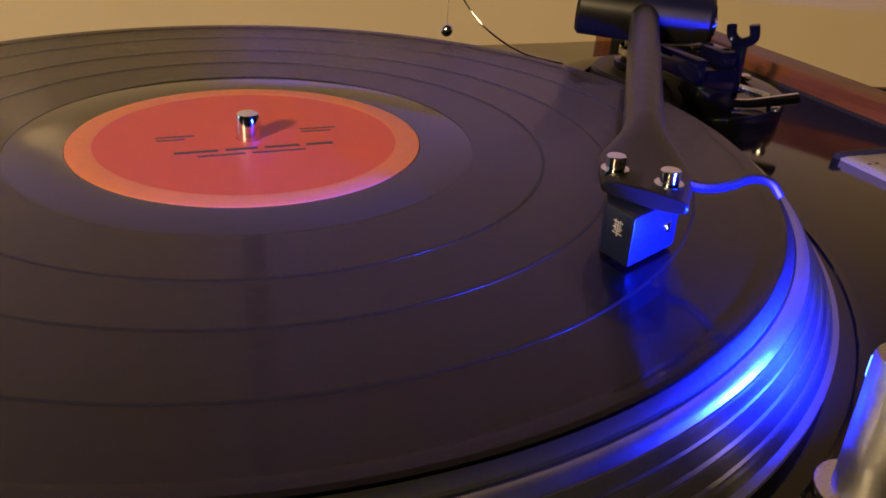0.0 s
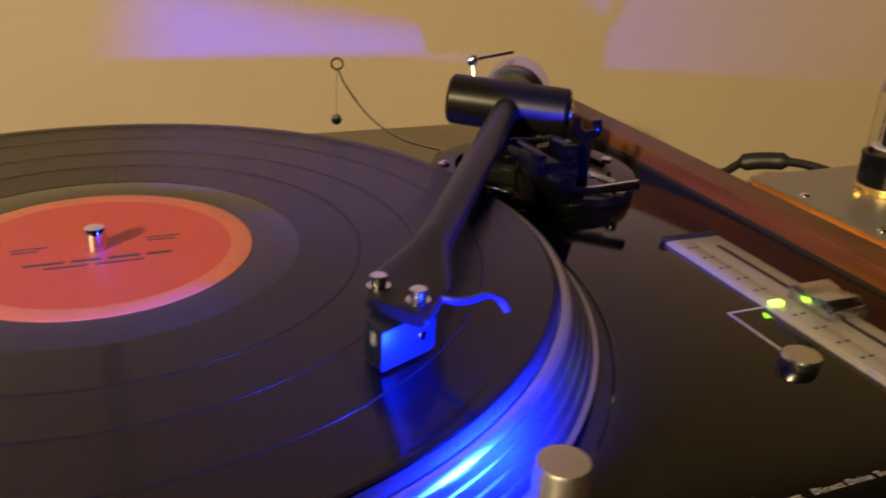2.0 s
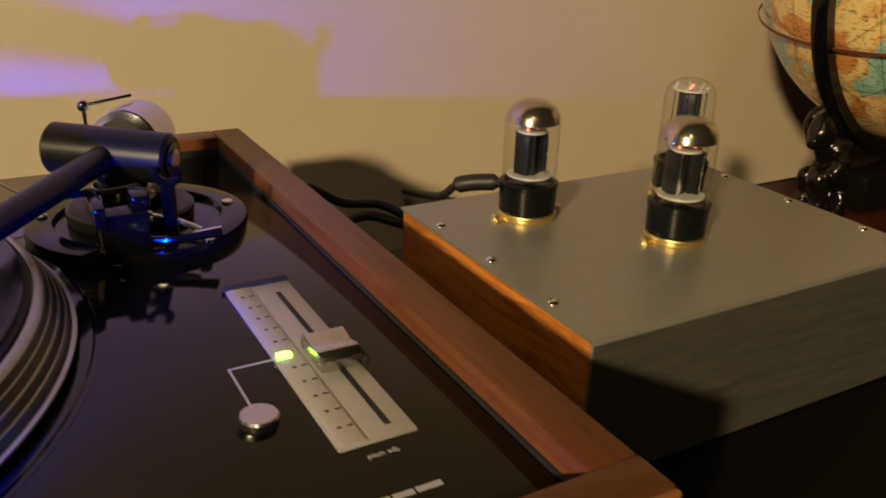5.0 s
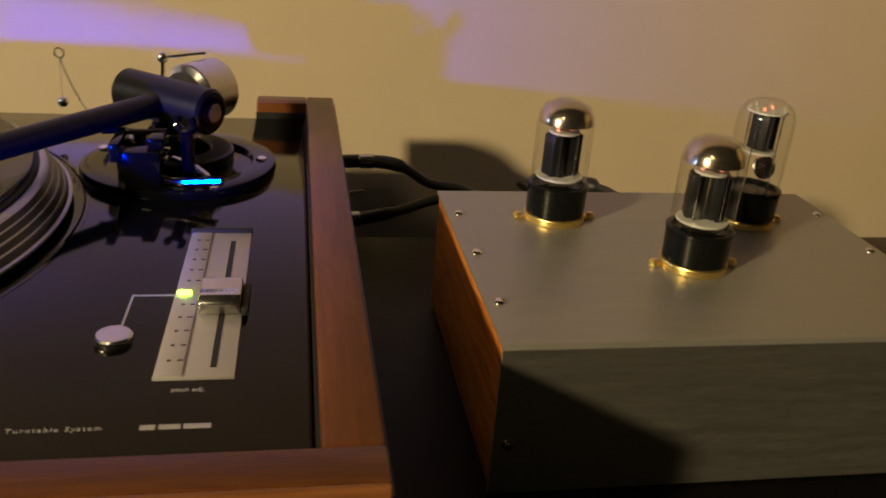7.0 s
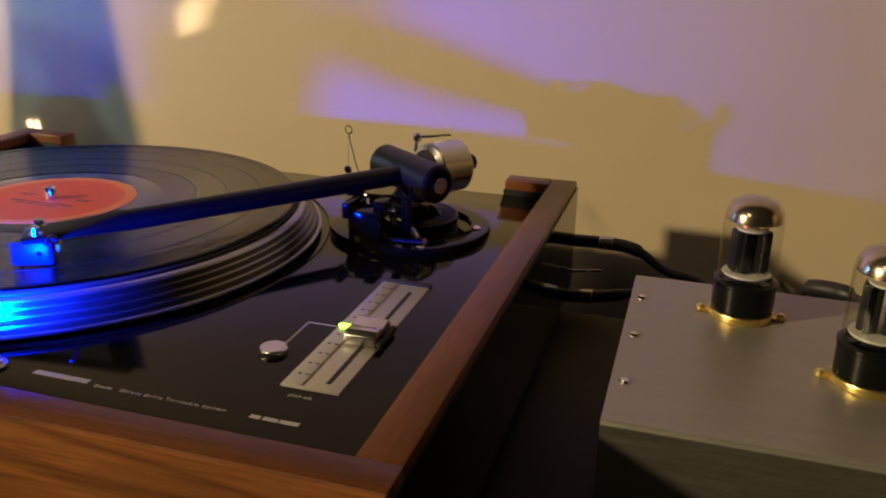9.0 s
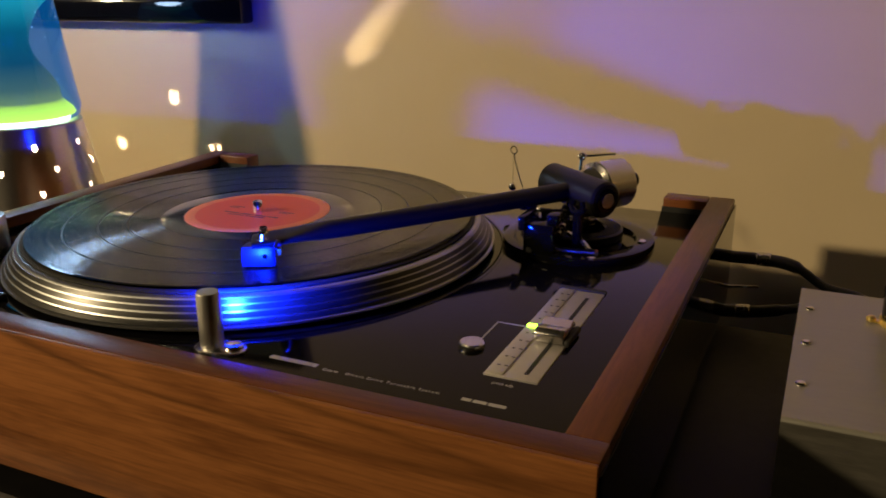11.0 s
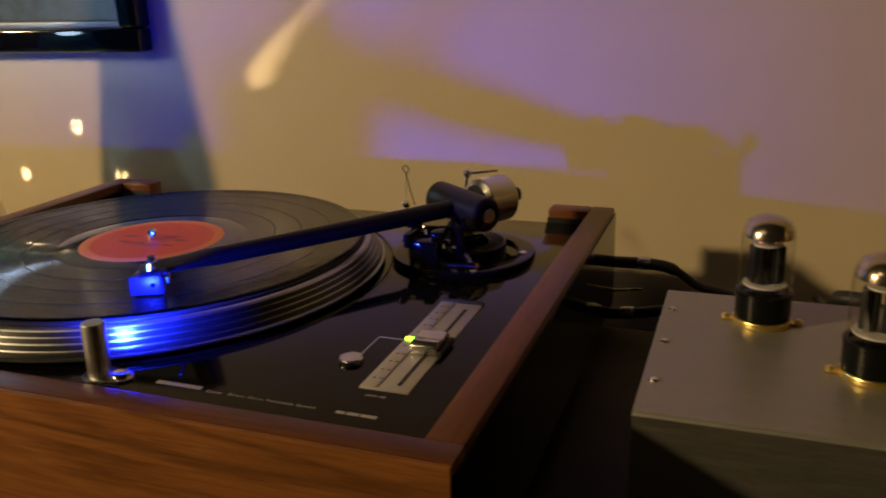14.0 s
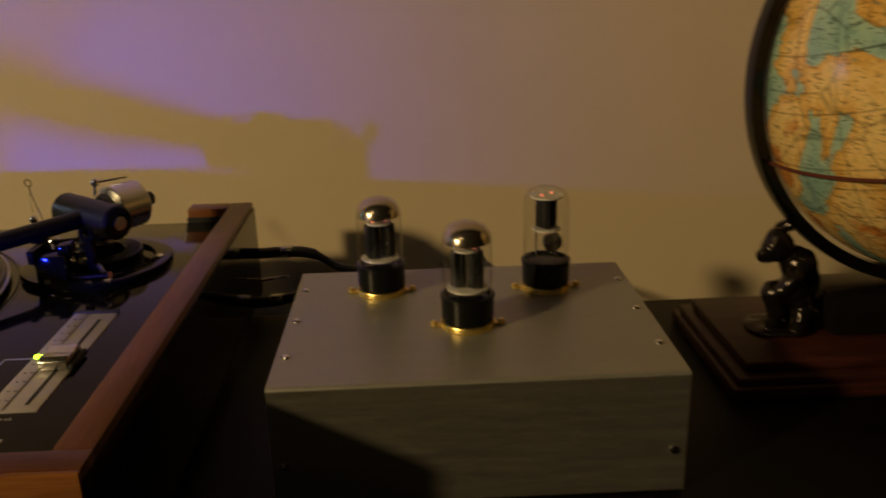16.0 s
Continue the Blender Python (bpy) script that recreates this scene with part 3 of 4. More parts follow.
piece(arm, "pillar_collar", lathe([(0.010, 0.0148), (0.0136, 0.0148), (0.0140, 0.0154), (0.0140, 0.0184), (0.0136, 0.0190), (0.010, 0.0190)], 40, m=Matrix.Translation((0.2035, 0.0985, 0))), M_CHROME, "bright metal collar")
piece(arm, "bearing_housing", rod(HC - CX * 0.031, HC + CX * 0.031, 0.0128, edge=0.0016, steps=48), M_SATIN, "satin black cylindrical bearing housing")
piece(arm, "bearing_screw", rod(HC + CX * 0.0312, HC + CX * 0.0330, 0.0052, steps=24), M_SILVER, "silver bearing screw")
piece(arm, "bearing_cap", rod(HC + CX * 0.0312, HC + CX * 0.0320, 0.0085, steps=32), M_BLACK)
piece(arm, "arm_tube", rod(Vector((*(HC - AX * 0.1905).xy, 0.0363)), HC - AX * 0.004, 0.0057, 0.0066, 32), M_SATIN, "matt black straight arm tube")
M_WEIGHT = material("satin_machined_aluminium", (0.66, 0.64, 0.61), 0.24, metal=1.0, scale=150, vary=0.06)
cw = piece(arm, "counterweight", rod(HC + AX * 0.0155, HC + AX * 0.0420, 0.0178, steps=64, edge=0.0015), M_WEIGHT, "machined silver counterweight")
piece(cw, "weight_face", rod(HC + AX * 0.0135, HC + AX * 0.0160, 0.0140, 0.0172, steps=48), M_WEIGHT)
piece(arm, "stub_knob", rod(HC + AX * 0.0415, HC + AX * 0.0560, 0.0055, steps=24, edge=0.001), M_SATIN)
bm = ball((0.1944, 0.1372, 0.0502), 0.0034)
rod((0.1944, 0.1330, 0.0400), (0.1944, 0.1372, 0.0502), 0.0012, bm=bm, steps=10)
rod((0.1944, 0.1372, 0.0502), (0.2190, 0.1380, 0.0535), 0.0009, bm=bm, steps=10)
piece(arm, "tracking_lever", bm, M_CHROME, "thin chrome rod with a ball")
# armrest, cueing lift and lever
bm = box(0.1840, 0.2050, 0.0360, 0.0600, 0.003, 0.0250, 0.0018)
box(0.1815, 0.1865, 0.0330, 0.0630, 0.0200, 0.0300, 0.0012, bm=bm)
box(0.1985, 0.2065, 0.0400, 0.0560, 0.0240, 0.0310, 0.0015, bm=bm)
piece(arm, "cueing_block", bm, M_BLACK, "black cueing lift block")
for y in (0.0450, 0.0560):
    piece(arm, "block_screw", rod((0.2048, y, 0.0190), (0.2072, y, 0.0190), 0.0026, steps=18), M_CHROME)
piece(arm, "side_arm", sweep([(0.2080, 0.0600, 0.0140), (0.2200, 0.0520, 0.0120), (0.2280, 0.0400, 0.0105)], 0.0016, 8), M_SILVER)
piece(arm, "cueing_post", rod((0.1925, 0.0620, 0.003), (0.1925, 0.0620, 0.0270), 0.0042), M_CHROME)
piece(arm, "cueing_platform", sweep([(0.1730, 0.0640, 0.0270), (0.1830, 0.0600, 0.0285), (0.1930, 0.0580, 0.0285), (0.2050, 0.0640, 0.0275)], 0.0017, 8), M_BLACK)
piece(arm, "cueing_lever", sweep([(0.2010, 0.0420, 0.0100), (0.2120, 0.0370, 0.0095), (0.2230, 0.0345, 0.0105), (0.2350, 0.0315, 0.0120)], lambda s: 0.0016 + 0.0010 * s, 10), M_CHROME, "chrome cueing lever")
bm = rod((0.2165, 0.0520, 0.003), (0.2165, 0.0520, 0.0310), 0.0034)
sweep([(0.2125, 0.0545, 0.0385), (0.2120, 0.0525, 0.0345), (0.2155, 0.0505, 0.0318), (0.2205, 0.0490, 0.0340), (0.2200, 0.0495, 0.0395)], 0.0022, 10, bm)
piece(arm, "armrest", bm, M_BLACK, "black hooked arm rest")
for k in range(4):
    piece(arm, "scale_mark", box(0.2036, 0.2040, 0.0375, 0.0385, 0.0060 + k * 0.0042, 0.0078 + k * 0.0042), M_INK)
# anti-skate wire and its hanging weight
piece(arm, "antiskate_wire", sweep([(0.1720, 0.1230, 0.0060), (0.1560, 0.1380, 0.0085), (0.1420, 0.1545, 0.0180), (0.1320, 0.1660, 0.0330), (0.1290, 0.1695, 0.0410)], 0.00055, 8), M_CHROME, "thin bent steel wire")
bm = sweep([(0.1286 + 0.0030 * math.cos(a), 0.1700 - 0.001 * math.cos(a), 0.0437 + 0.0030 * math.sin(a)) for a in [k * math.pi / 8 for k in range(17)]], 0.0006, 8, fine=2)
piece(arm, "wire_loop", bm, M_CHROME)
bm = ball((0.1278, 0.1696, 0.0133), 0.0034)
rod((0.1278, 0.1696, 0.0160), (0.1284, 0.1698, 0.0405), 0.00018, bm=bm, steps=6)
piece(arm, "hanging_weight", bm, M_CHROME, "small chrome ball on a thread")
# headshell with cartridge, turned in by the offset angle
HS = Matrix.Translation((0.0731, -0.0920, 0.0)) @ Matrix.Rotation(math.atan2(0.56, 0.83), 4, "Z")
AZ = math.atan2(AX.y, AX.x)
HZ = math.atan2(0.56, 0.83)


def flare():
    """The arm flattens and widens into the mounting plate."""
    bm, rings = bmesh.new(), []
    for d, w, h, z, turn in ((0.2405, 0.0096, 0.0018, 0.0374, 1.0), (0.2400, 0.0102, 0.0021, 0.0374, 1.0), (0.2300, 0.0112, 0.0022, 0.0374, 0.8), (0.2190, 0.0108, 0.0027, 0.0373, 0.45), (0.2100, 0.0088, 0.0038, 0.0370, 0.2), (0.2010, 0.0068, 0.0050, 0.0367, 0.05), (0.1930, 0.0058, 0.0057, 0.0365, 0.0), (0.1895, 0.0058, 0.0058, 0.0364, 0.0)):
        a = AZ + (HZ - AZ) * turn
        side, c = Vector((-math.sin(a), math.cos(a), 0)), HC - AX * d
        power = 0.45 + 0.55 * min(1, h / 0.0057)
        ring = []
        for k in range(28):
            q = 2 * math.pi * k / 28
            cu, cv = math.cos(q), math.sin(q)
            u, v = w * math.copysign(abs(cu) ** power, cu), h * math.copysign(abs(cv) ** power, cv)
            ring.append(bm.verts.new(Vector((c.x, c.y, z)) + side * u + Vector((0, 0, v))))
        rings.append(ring)
    for a, b in zip(rings, rings[1:]):
        for k in range(28):
            bm.faces.new((a[k], a[(k + 1) % 28], b[(k + 1) % 28], b[k]))
    bm.faces.new(rings[0]), bm.faces.new(rings[-1])
    return bm


hs = piece(arm, "headshell", flare(), M_SATIN, "flared satin black headshell")
for v in (0.0065, -0.0065):
    b1 = rod(HS @ Vector((0, v, 0.0398)), HS @ Vector((0, v, 0.0430)), 0.0023, steps=20)
    rod(HS @ Vector((0, v, 0.0388)), HS @ Vector((0, v, 0.0400)), 0.0033, bm=b1, steps=20)
    bolt = finish("mounting_bolt", b1, M_CHROME, hs, label="polished mounting bolt")
for x in (0.0015, 0.0080):
    finish("screw_hole", rod(HS @ Vector((x, 0.0, 0.0389)), HS @ Vector((x, 0.0, 0.0394)), 0.0011, steps=14), M_RUBBER, hs)
cart = piece(arm, "cartridge", prism([(-0.0092, 0.0036), (0.0, 0.0078), (0.0065, 0.0080), (0.0065, -0.0080), (0.0040, -0.0082), (-0.0130, -0.0050)], 0.0232, 0.0351, 0.0006, HS), M_CART, "dark blue grey cartridge body")
FF = HS @ Matrix.Translation((-0.0111, -0.0007, 0)) @ Matrix.Rotation(radians(-23.8), 4, "Z")
bm = bmesh.new()
for x0, x1, z0, z1 in ((-.0024, .0024, .0318, .0322), (-.0018, .0018, .0306, .0309), (-.0024, .0024, .0295, .0298), (-.0016, .0016, .0285, .0288), (-.0024, .0024, .0275, .0278), (-.0002, .0002, .0266, .0316), (-.0014, -.001, .0312, .0328), (.001, .0014, .0312, .0328), (-.0013, -.001, .0285, .0306), (.001, .0013, .0285, .0306)):
    box(-0.00015, -0.0000, x0 * 0.62, x1 * 0.62, 0.0310 + (z0 - 0.0297) * 0.62, 0.0310 + (z1 - 0.0297) * 0.62, bm=bm)
bm.transform(FF)
finish("mark", bm, M_INK, cart, smooth=False)
finish("terminal", prism([(0.0066, -0.0045), (0.0066, 0.0045), (0.0095, 0.0045), (0.0095, -0.0045)], 0.0285, 0.0325, 0.0003, HS), M_BRASS, cart)
finish("side_screw", rod(HS @ Vector((0.0005, -0.0074, 0.0295)), HS @ Vector((0.0005, -0.0082, 0.0295)), 0.0014, steps=16), M_CHROME, cart)
finish("stylus", rod(HS @ Vector((-0.0050, 0.0, 0.0240)), HS @ Vector((-0.0105, 0.0, 0.0225)), 0.0004, 0.0003, steps=8), M_CHROME, cart, label="fine metal stylus cantilever")
piece(arm, "finger_lift", sweep([HS @ Vector(p) for p in ((0.0085, -0.0085, 0.0374), (0.0092, -0.0125, 0.0376), (0.0095, -0.0170, 0.0394), (0.0090, -0.0215, 0.0424), (0.0085, -0.0256, 0.0428), (0.0076, -0.0286, 0.0404))], lambda s: 0.0013 - 0.0004 * s, 8), M_CART, "curved finger lift")

# ---- record ----
record = tagged(empty("record", (0, 0, 0.0207)), "black vinyl record with a red label on the platter", "record")
lathe_disc = lathe([(0.0510, 0.0207), (0.1495, 0.0207), (0.1505, 0.0213), (0.1505, 0.0222), (0.1497, 0.0228), (0.1462, 0.0226), (0.1458, 0.02235), (0.1282, 0.02235), (0.1280, 0.0222), (0.1274, 0.0222), (0.1272, 0.02235),
                    (0.1062, 0.02235), (0.1060, 0.0222), (0.1054, 0.0222), (0.1052, 0.02235), (0.0872, 0.02235), (0.0870, 0.0222), (0.0864, 0.0222), (0.0862, 0.02235), (0.0662, 0.02235), (0.0660, 0.0222)], 180)
piece(record, "grooved_disc", lathe_disc, M_VINYL, "black grooved vinyl")
for r in (0.1277, 0.1057, 0.0867):
    piece(record, "track_gap", lathe([(r + 0.00045, 0.02225), (r + 0.0004, 0.0224), (r - 0.0004, 0.0224), (r - 0.00045, 0.02225)], 160), M_GAP, "smooth band between tracks")
piece(record, "lead_out", lathe([(0.0660, 0.02215), (0.0655, 0.0223), (0.0505, 0.0223), (0.0500, 0.0218)], 120), M_LEADOUT, "smooth run-out ring")
piece(record, "label_ring", lathe([(0.0502, 0.0216), (0.0502, 0.02240), (0.0500, 0.02246), (0.0432, 0.02246), (0.0430, 0.0222)], 100), M_LABEL_RING, "orange outer ring of the label")
paper = piece(record, "label", lathe([(0.0435, 0.0220), (0.0435, 0.02243), (0.0036, 0.02243)], 100), M_LABEL, "red paper label with dark print")
for x, y, w, h in ((-0.022, -0.010, 0.012, 0.0016), (-0.008, -0.010, 0.009, 0.0016), (0.003, -0.010, 0.010, 0.0016), (0.015, -0.010, 0.008, 0.0016), (-0.016, -0.0135, 0.013, 0.0012), (-0.001, -0.0135, 0.015, 0.0012),
                                  (-0.026, 0.004, 0.011, 0.0010), (-0.026, 0.0015, 0.008, 0.0010), (0.016, 0.004, 0.011, 0.0010), (0.016, 0.0015, 0.009, 0.0010)):
    finish("print_bar", box(x, x + w, y, y + h, 0.02241, 0.02249), M_DARKINK, paper, smooth=False)

# ---- tube preamplifier ----
AX0, AX1, AY0, AY1, AZ0, AZ1 = 0.356, 0.588, -0.0925, 0.0875, -0.0885, -0.013
amp = tagged(empty("tube_preamplifier", (0.472, -0.002, SHELF_Z)), "tube preamplifier with brushed steel lid and orange wood sides", "preamplifier")
bm = bmesh.new()
lid = [(AY0, AZ0)] + [(AY0 + 0.0026 * (1 - math.cos(a)), AZ1 - 0.0026 * (1 - math.sin(a))) for a in (k * math.pi / 12 for k in range(7))] + [(AY1, AZ1), (AY1, AZ1 - 0.0014), (AY0 + 0.0032, AZ1 - 0.0014), (AY0 + 0.0014, AZ1 - 0.0032), (AY0 + 0.0014, AZ0)]
yz = Matrix(((0, 0, 1, 0), (1, 0, 0, 0), (0, 1, 0, 0), (0, 0, 0, 1)))
cover = piece(amp, "lid", prism(lid, AX0 - 0.0012, AX1 + 0.0012, 0.0, yz), M_STEEL, "folded brushed steel lid", smooth=False)
cover.data.materials.append(material("polished_steel_front", (0.33, 0.31, 0.275), 0.38, metal=0.82, scale=26, vary=0.14, stretch=(1, 1, 9), rough_vary=0.2))
for face in cover.data.polygons:
    if face.normal.y < -0.95:
        face.material_index = 1
for x in (AX0, AX1 - 0.016):
    piece(amp, "side_panel", box(x, x + 0.016, AY0 + 0.0016, AY1 - 0.0005, AZ0, AZ1 - 0.0016, 0.0008), M_AMP_WOOD, "orange stained wooden side")
piece(amp, "back_panel", box(AX0 + 0.0165, AX1 - 0.0165, AY1 - 0.006, AY1 - 0.003, AZ0, AZ1 - 0.0016), M_SATIN)
piece(amp, "base", box(AX0 + 0.0165, AX1 - 0.0165, AY0 + 0.002, AY1 - 0.0065, AZ0, AZ0 + 0.003), M_SATIN)
for x in (AX0 + 0.02, AX1 - 0.02):
    for y in (AY0 + 0.02, AY1 - 0.02):
        piece(amp, "pad", box(x - 0.006, x + 0.006, y - 0.006, y + 0.006, SHELF_Z, AZ0 + 0.0002), M_RUBBER)
for x in (0.3612, 0.5820):
    for y in (0.0510, -0.0015, -0.0545):
        piece(amp, "screw", lathe([(0.0026, 0), (0.0026, 0.0007), (0.0019, 0.0016), (0.0009, 0.0019), (0, 0.0019)], 18, m=Matrix.Translation((x, y, AZ1))), M_CHROME)
    piece(amp, "screw", lathe([(0.0026, 0), (0.0026, 0.0007), (0.0019, 0.0016), (0.0009, 0.0019), (0, 0.0019)], 18, m=Matrix.Translation((x, AY0, -0.062)) @ Matrix.Rotation(math.pi / 2, 4, "X")), M_CHROME)


def tube_socket(x, y):
    place = Matrix.Translation((x, y, AZ1))
    s = piece(amp, "socket_ring", lathe([(0.0150, 0.0002), (0.0168, 0.0002), (0.0170, 0.0010), (0.0168, 0.0028), (0.0172, 0.0034), (0.0168, 0.0042), (0.0150, 0.0042)], 48, m=place), M_BRASS, "gold plated socket ring")
    for d in (-1, 1):
        finish("ear", prism([(d * 0.0155, -0.0022), (d * 0.0215, -0.0022), (d * 0.0234, 0), (d * 0.0215, 0.0022), (d * 0.0155, 0.0022)], 0.0002, 0.0013, 0.0, place), M_BRASS, s)
        finish("ear_screw", lathe([(0.0026, 0.0012), (0.0026, 0.0024), (0.0016, 0.0036), (0, 0.0038)], 14, m=place @ Matrix.Translation((d * 0.0212, 0, 0))), M_BRASS, s)


def vacuum_tube(x, y, capped, height, turn, label):
    z = AZ1 + 0.0042
    t = tagged(empty("vacuum_tube", (x, y, z)), label, "vacuum tube", "tubes on the preamplifier")
    part("bakelite_base", lathe([(0, 0), (0.0155, 0), (0.0163, 0.0008), (0.0166, 0.0150), (0.0170, 0.0155), (0.0170, 0.0172), (0.0160, 0.0178), (0.0138, 0.0178), (0.0134, 0.0160), (0, 0.0160)], 48), M_BAKELITE, t, label="gloss black bakelite base")
    g, R = height, 0.0155
    skin = [(0.0134, 0.0165), (R - 0.0004, 0.0195), (R, 0.0230), (R, g - 0.0120), (R - 0.0008, g - 0.0075), (R - 0.0034, g - 0.0032), (R - 0.0080, g - 0.0007), (0, g)]
    glass = part("glass", lathe(skin, 40), M_GLASS, t, label="clear glass envelope")
    if capped:
        cap = [(max(0, r - 0.0009), h - 0.0009) for r, h in skin[3:]]
        part("getter", lathe([(cap[0][0], cap[0][1] + 0.0005)] + cap[1:], 40), M_GETTER, t, label="silver getter mirror at the top")
    rot = Matrix.Rotation(radians(turn), 4, "Z")
    top = g - (0.0185 if capped else 0.0075)
    foot = 0.0225 if capped else 0.0400
    w = 0.0054 if capped else 0.0030
    for d in (-1, 1):
        b = box(d * w - w * 0.82, d * w + w * 0.82, -0.0048, 0.0048, foot, top, 0.0012)
        box(d * w - 0.0006, d * w + 0.0006, -0.0064, 0.0064, foot + 0.0003, top - 0.0003, bm=b)
        b.transform(rot)
        part("anode", b, M_PLATE, t, label="grey metal anode")
    for h, r in ((foot - 0.0018, 0.0128 if capped else 0.0095), (top + 0.0002, 0.0082 if capped else 0.0108)):
        b = lathe([(0, h), (r, h), (r + 0.0002, h + 0.0006), (r, h + 0.0012), (0, h + 0.0012)], 24)
        part("mica_spacer", b, M_MICA, t)
    if not capped:
        b = lathe([(0, 0.0285), (0.0062, 0.0290), (0.0070, 0.0300), (0.0062, 0.0308), (0, 0.0310)], 28, m=Matrix.Translation((0.004, -0.002, 0.0)) @ Matrix.Translation((0, 0, 0.0298)) @ Matrix.Rotation(radians(70), 4, "X") @ Matrix.Translation((0, 0, -0.0298)))
        part("getter_dish", b, M_SILVER, t, label="round metal getter dish")
        crown = bmesh.new()
        for k in range(7):
            c, q = 0.0092 * math.cos(k * 0.9), 0.0092 * math.sin(k * 0.9)
            rod((c, q, top + 0.0012), (c * 1.12, q * 1.12, top + 0.0040), 0.0007, 0.0002, bm=crown, steps=6)
        part("mica_teeth", crown, M_MICA, t)
    b = rod((-0.0045, 0, top + 0.0014), (-0.0045, 0, top + 0.0030), 0.0009, steps=8)
    rod((0.0045, 0, top + 0.0014), (0.0045, 0, top + 0.0030), 0.0009, bm=b, steps=8)
    if not capped:
        rod((-0.001, 0, foot - 0.0032), (0.002, 0, foot - 0.0018), 0.0010, bm=b, steps=8)
    b.transform(rot)
    part("heater", b, M_HEATER, t, label="faintly glowing heater tips")
    b = bmesh.new()
    for a in range(4):
        p = (0.0095 * math.cos(a * 1.57 + 0.6), 0.0095 * math.sin(a * 1.57 + 0.6))
        rod((*p, 0.0160), (*p, top), 0.0004, bm=b, steps=6)
    part("support_rod", b, M_SILVER, t)
    return t


for x, y in ((0.4150, 0.0455), (0.4707, -0.0172), (0.5290, 0.0420)):
    tube_socket(x, y)
vacuum_tube(0.4150, 0.0455, True, 0.0640, 20, "octal vacuum tube with silver topped glass and black base")
vacuum_tube(0.4707, -0.0172, True, 0.0640, -15, "octal vacuum tube with silver topped glass and black base")
vacuum_tube(0.5290, 0.0420, False, 0.0685, 35, "taller octal vacuum tube with clear glass top")

# ---- cables behind the turntable ----
def cable(name, pts, r, label):
    return tagged(part(name, sweep(pts, r, 12), M_CABLE), label, "cable")


c1 = cable("signal_cable", [(0.280, 0.222, -0.042), (0.325, 0.222, -0.0405), (0.348, 0.215, -0.0415), (0.370, 0.210, -0.053), (0.395, 0.200, -0.0545), (0.412, 0.180, -0.062), (0.432, 0.130, -0.066), (0.440, 0.088, -0.060)], lambda s: 0.0050 if s < 0.30 else 0.0036, "thick black signal cable with a plug collar")
c2 = cable("signal_cable", [(0.280, 0.205, -0.084), (0.319, 0.202, -0.0785), (0.348, 0.200, -0.071), (0.380, 0.198, -0.061), (0.404, 0.185, -0.066), (0.440, 0.130, -0.072), (0.462, 0.088, -0.062)], lambda s: 0.0048 if s < 0.30 else 0.0036, "thick black signal cable hanging behind the preamplifier")
c3 = cable("power_cord", [(0.500, 0.088, -0.060), (0.508, 0.130, -0.052), (0.506, 0.175, -0.050), (0.4975, 0.206, -0.053), (0.476, 0.2245, -0.058), (0.469, 0.244, -0.073), (0.466, 0.300, -0.086)], lambda s: 0.0068 if 0.48 < s < 0.69 else 0.0034, "black power cord with a thick inline plug")
for c, p, d in ((c1, (0.318, 0.222, -0.0406), (0.03, 0.0, 0.001)), (c2, (0.308, 0.203, -0.0800), (0.03, -0.002, 0.004))):
    collar = part("plug_collar", rod(p, Vector(p) + Vector(d) * 0.35, 0.0056, steps=20), M_SILVER, c, label="bright metal collar")


piece(tt, "ground_lug", rod((0.296, 0.2205, -0.067), (0.322, 0.222, -0.064), 0.0013, 0.0010, steps=10), M_SILVER, "small metal ground lug")

# ---- picture on the wall ----
pic = tagged(empty("framed_picture", (-0.54, WALL_Y, 0.30)), "framed picture with gloss black frame and silver inner edge", "picture")
PXL, PXR, PZB, PZT = -0.86, -0.229, 0.130, 0.62
for n, (a, b, c, d) in (("frame_rail", (PXL, PXR, PZB, PZB + 0.026)), ("frame_rail", (PXL, PXR, PZT - 0.026, PZT)), ("frame_stile", (PXL, PXL + 0.026, PZB + 0.0262, PZT - 0.0262)), ("frame_stile", (PXR - 0.026, PXR, PZB + 0.0262, PZT - 0.0262))):
    piece(pic, n, box(a, b, WALL_Y - 0.024, WALL_Y - 0.0003, c, d, 0.004), M_BLACK, "gloss black frame")
M_FILLET = material("dull_silver_edge", (0.22, 0.23, 0.22), 0.5, metal=0.3, scale=90)
for a, b, c, d in ((PXL + 0.026, PXR - 0.026, PZB + 0.0262, PZB + 0.034), (PXR - 0.034, PXR - 0.0262, PZB + 0.0342, PZT - 0.03)):
    piece(pic, "fillet", box(a, b, WALL_Y - 0.018, WALL_Y - 0.004, c, d, 0.002), M_FILLET, "dull silver inner edge")
M_PRINT = material("dark_teal_print", (0.035, 0.06, 0.06), 0.5, scale=9, vary=0.7)
piece(pic, "print", box(PXL + 0.026, PXR - 0.0345, WALL_Y - 0.008, WALL_Y - 0.004, PZB + 0.0345, PZT - 0.0265), M_PRINT, "dark print", smooth=False)

# ---- lava lamp ----
LV = (-0.407, 0.146)
lava = tagged(empty("lava_lamp", (*LV, SHELF_Z)), "lava lamp with blue liquid, yellow green wax and metal base", "lava lamp")
# emission on liquid, glitter and wax disc stands in for the bulb's light
M_LIQUID = tinted_glass("emissive_blue_liquid", (0.28, 0.44, 0.68), (0.0, 0.034, 0.100))
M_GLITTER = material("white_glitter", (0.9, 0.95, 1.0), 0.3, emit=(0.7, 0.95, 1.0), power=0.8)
M_HOT = material("emissive_wax_base", (0.9, 0.95, 0.4), 0.5, emit=(1.0, 1.0, 0.55), power=7.0)
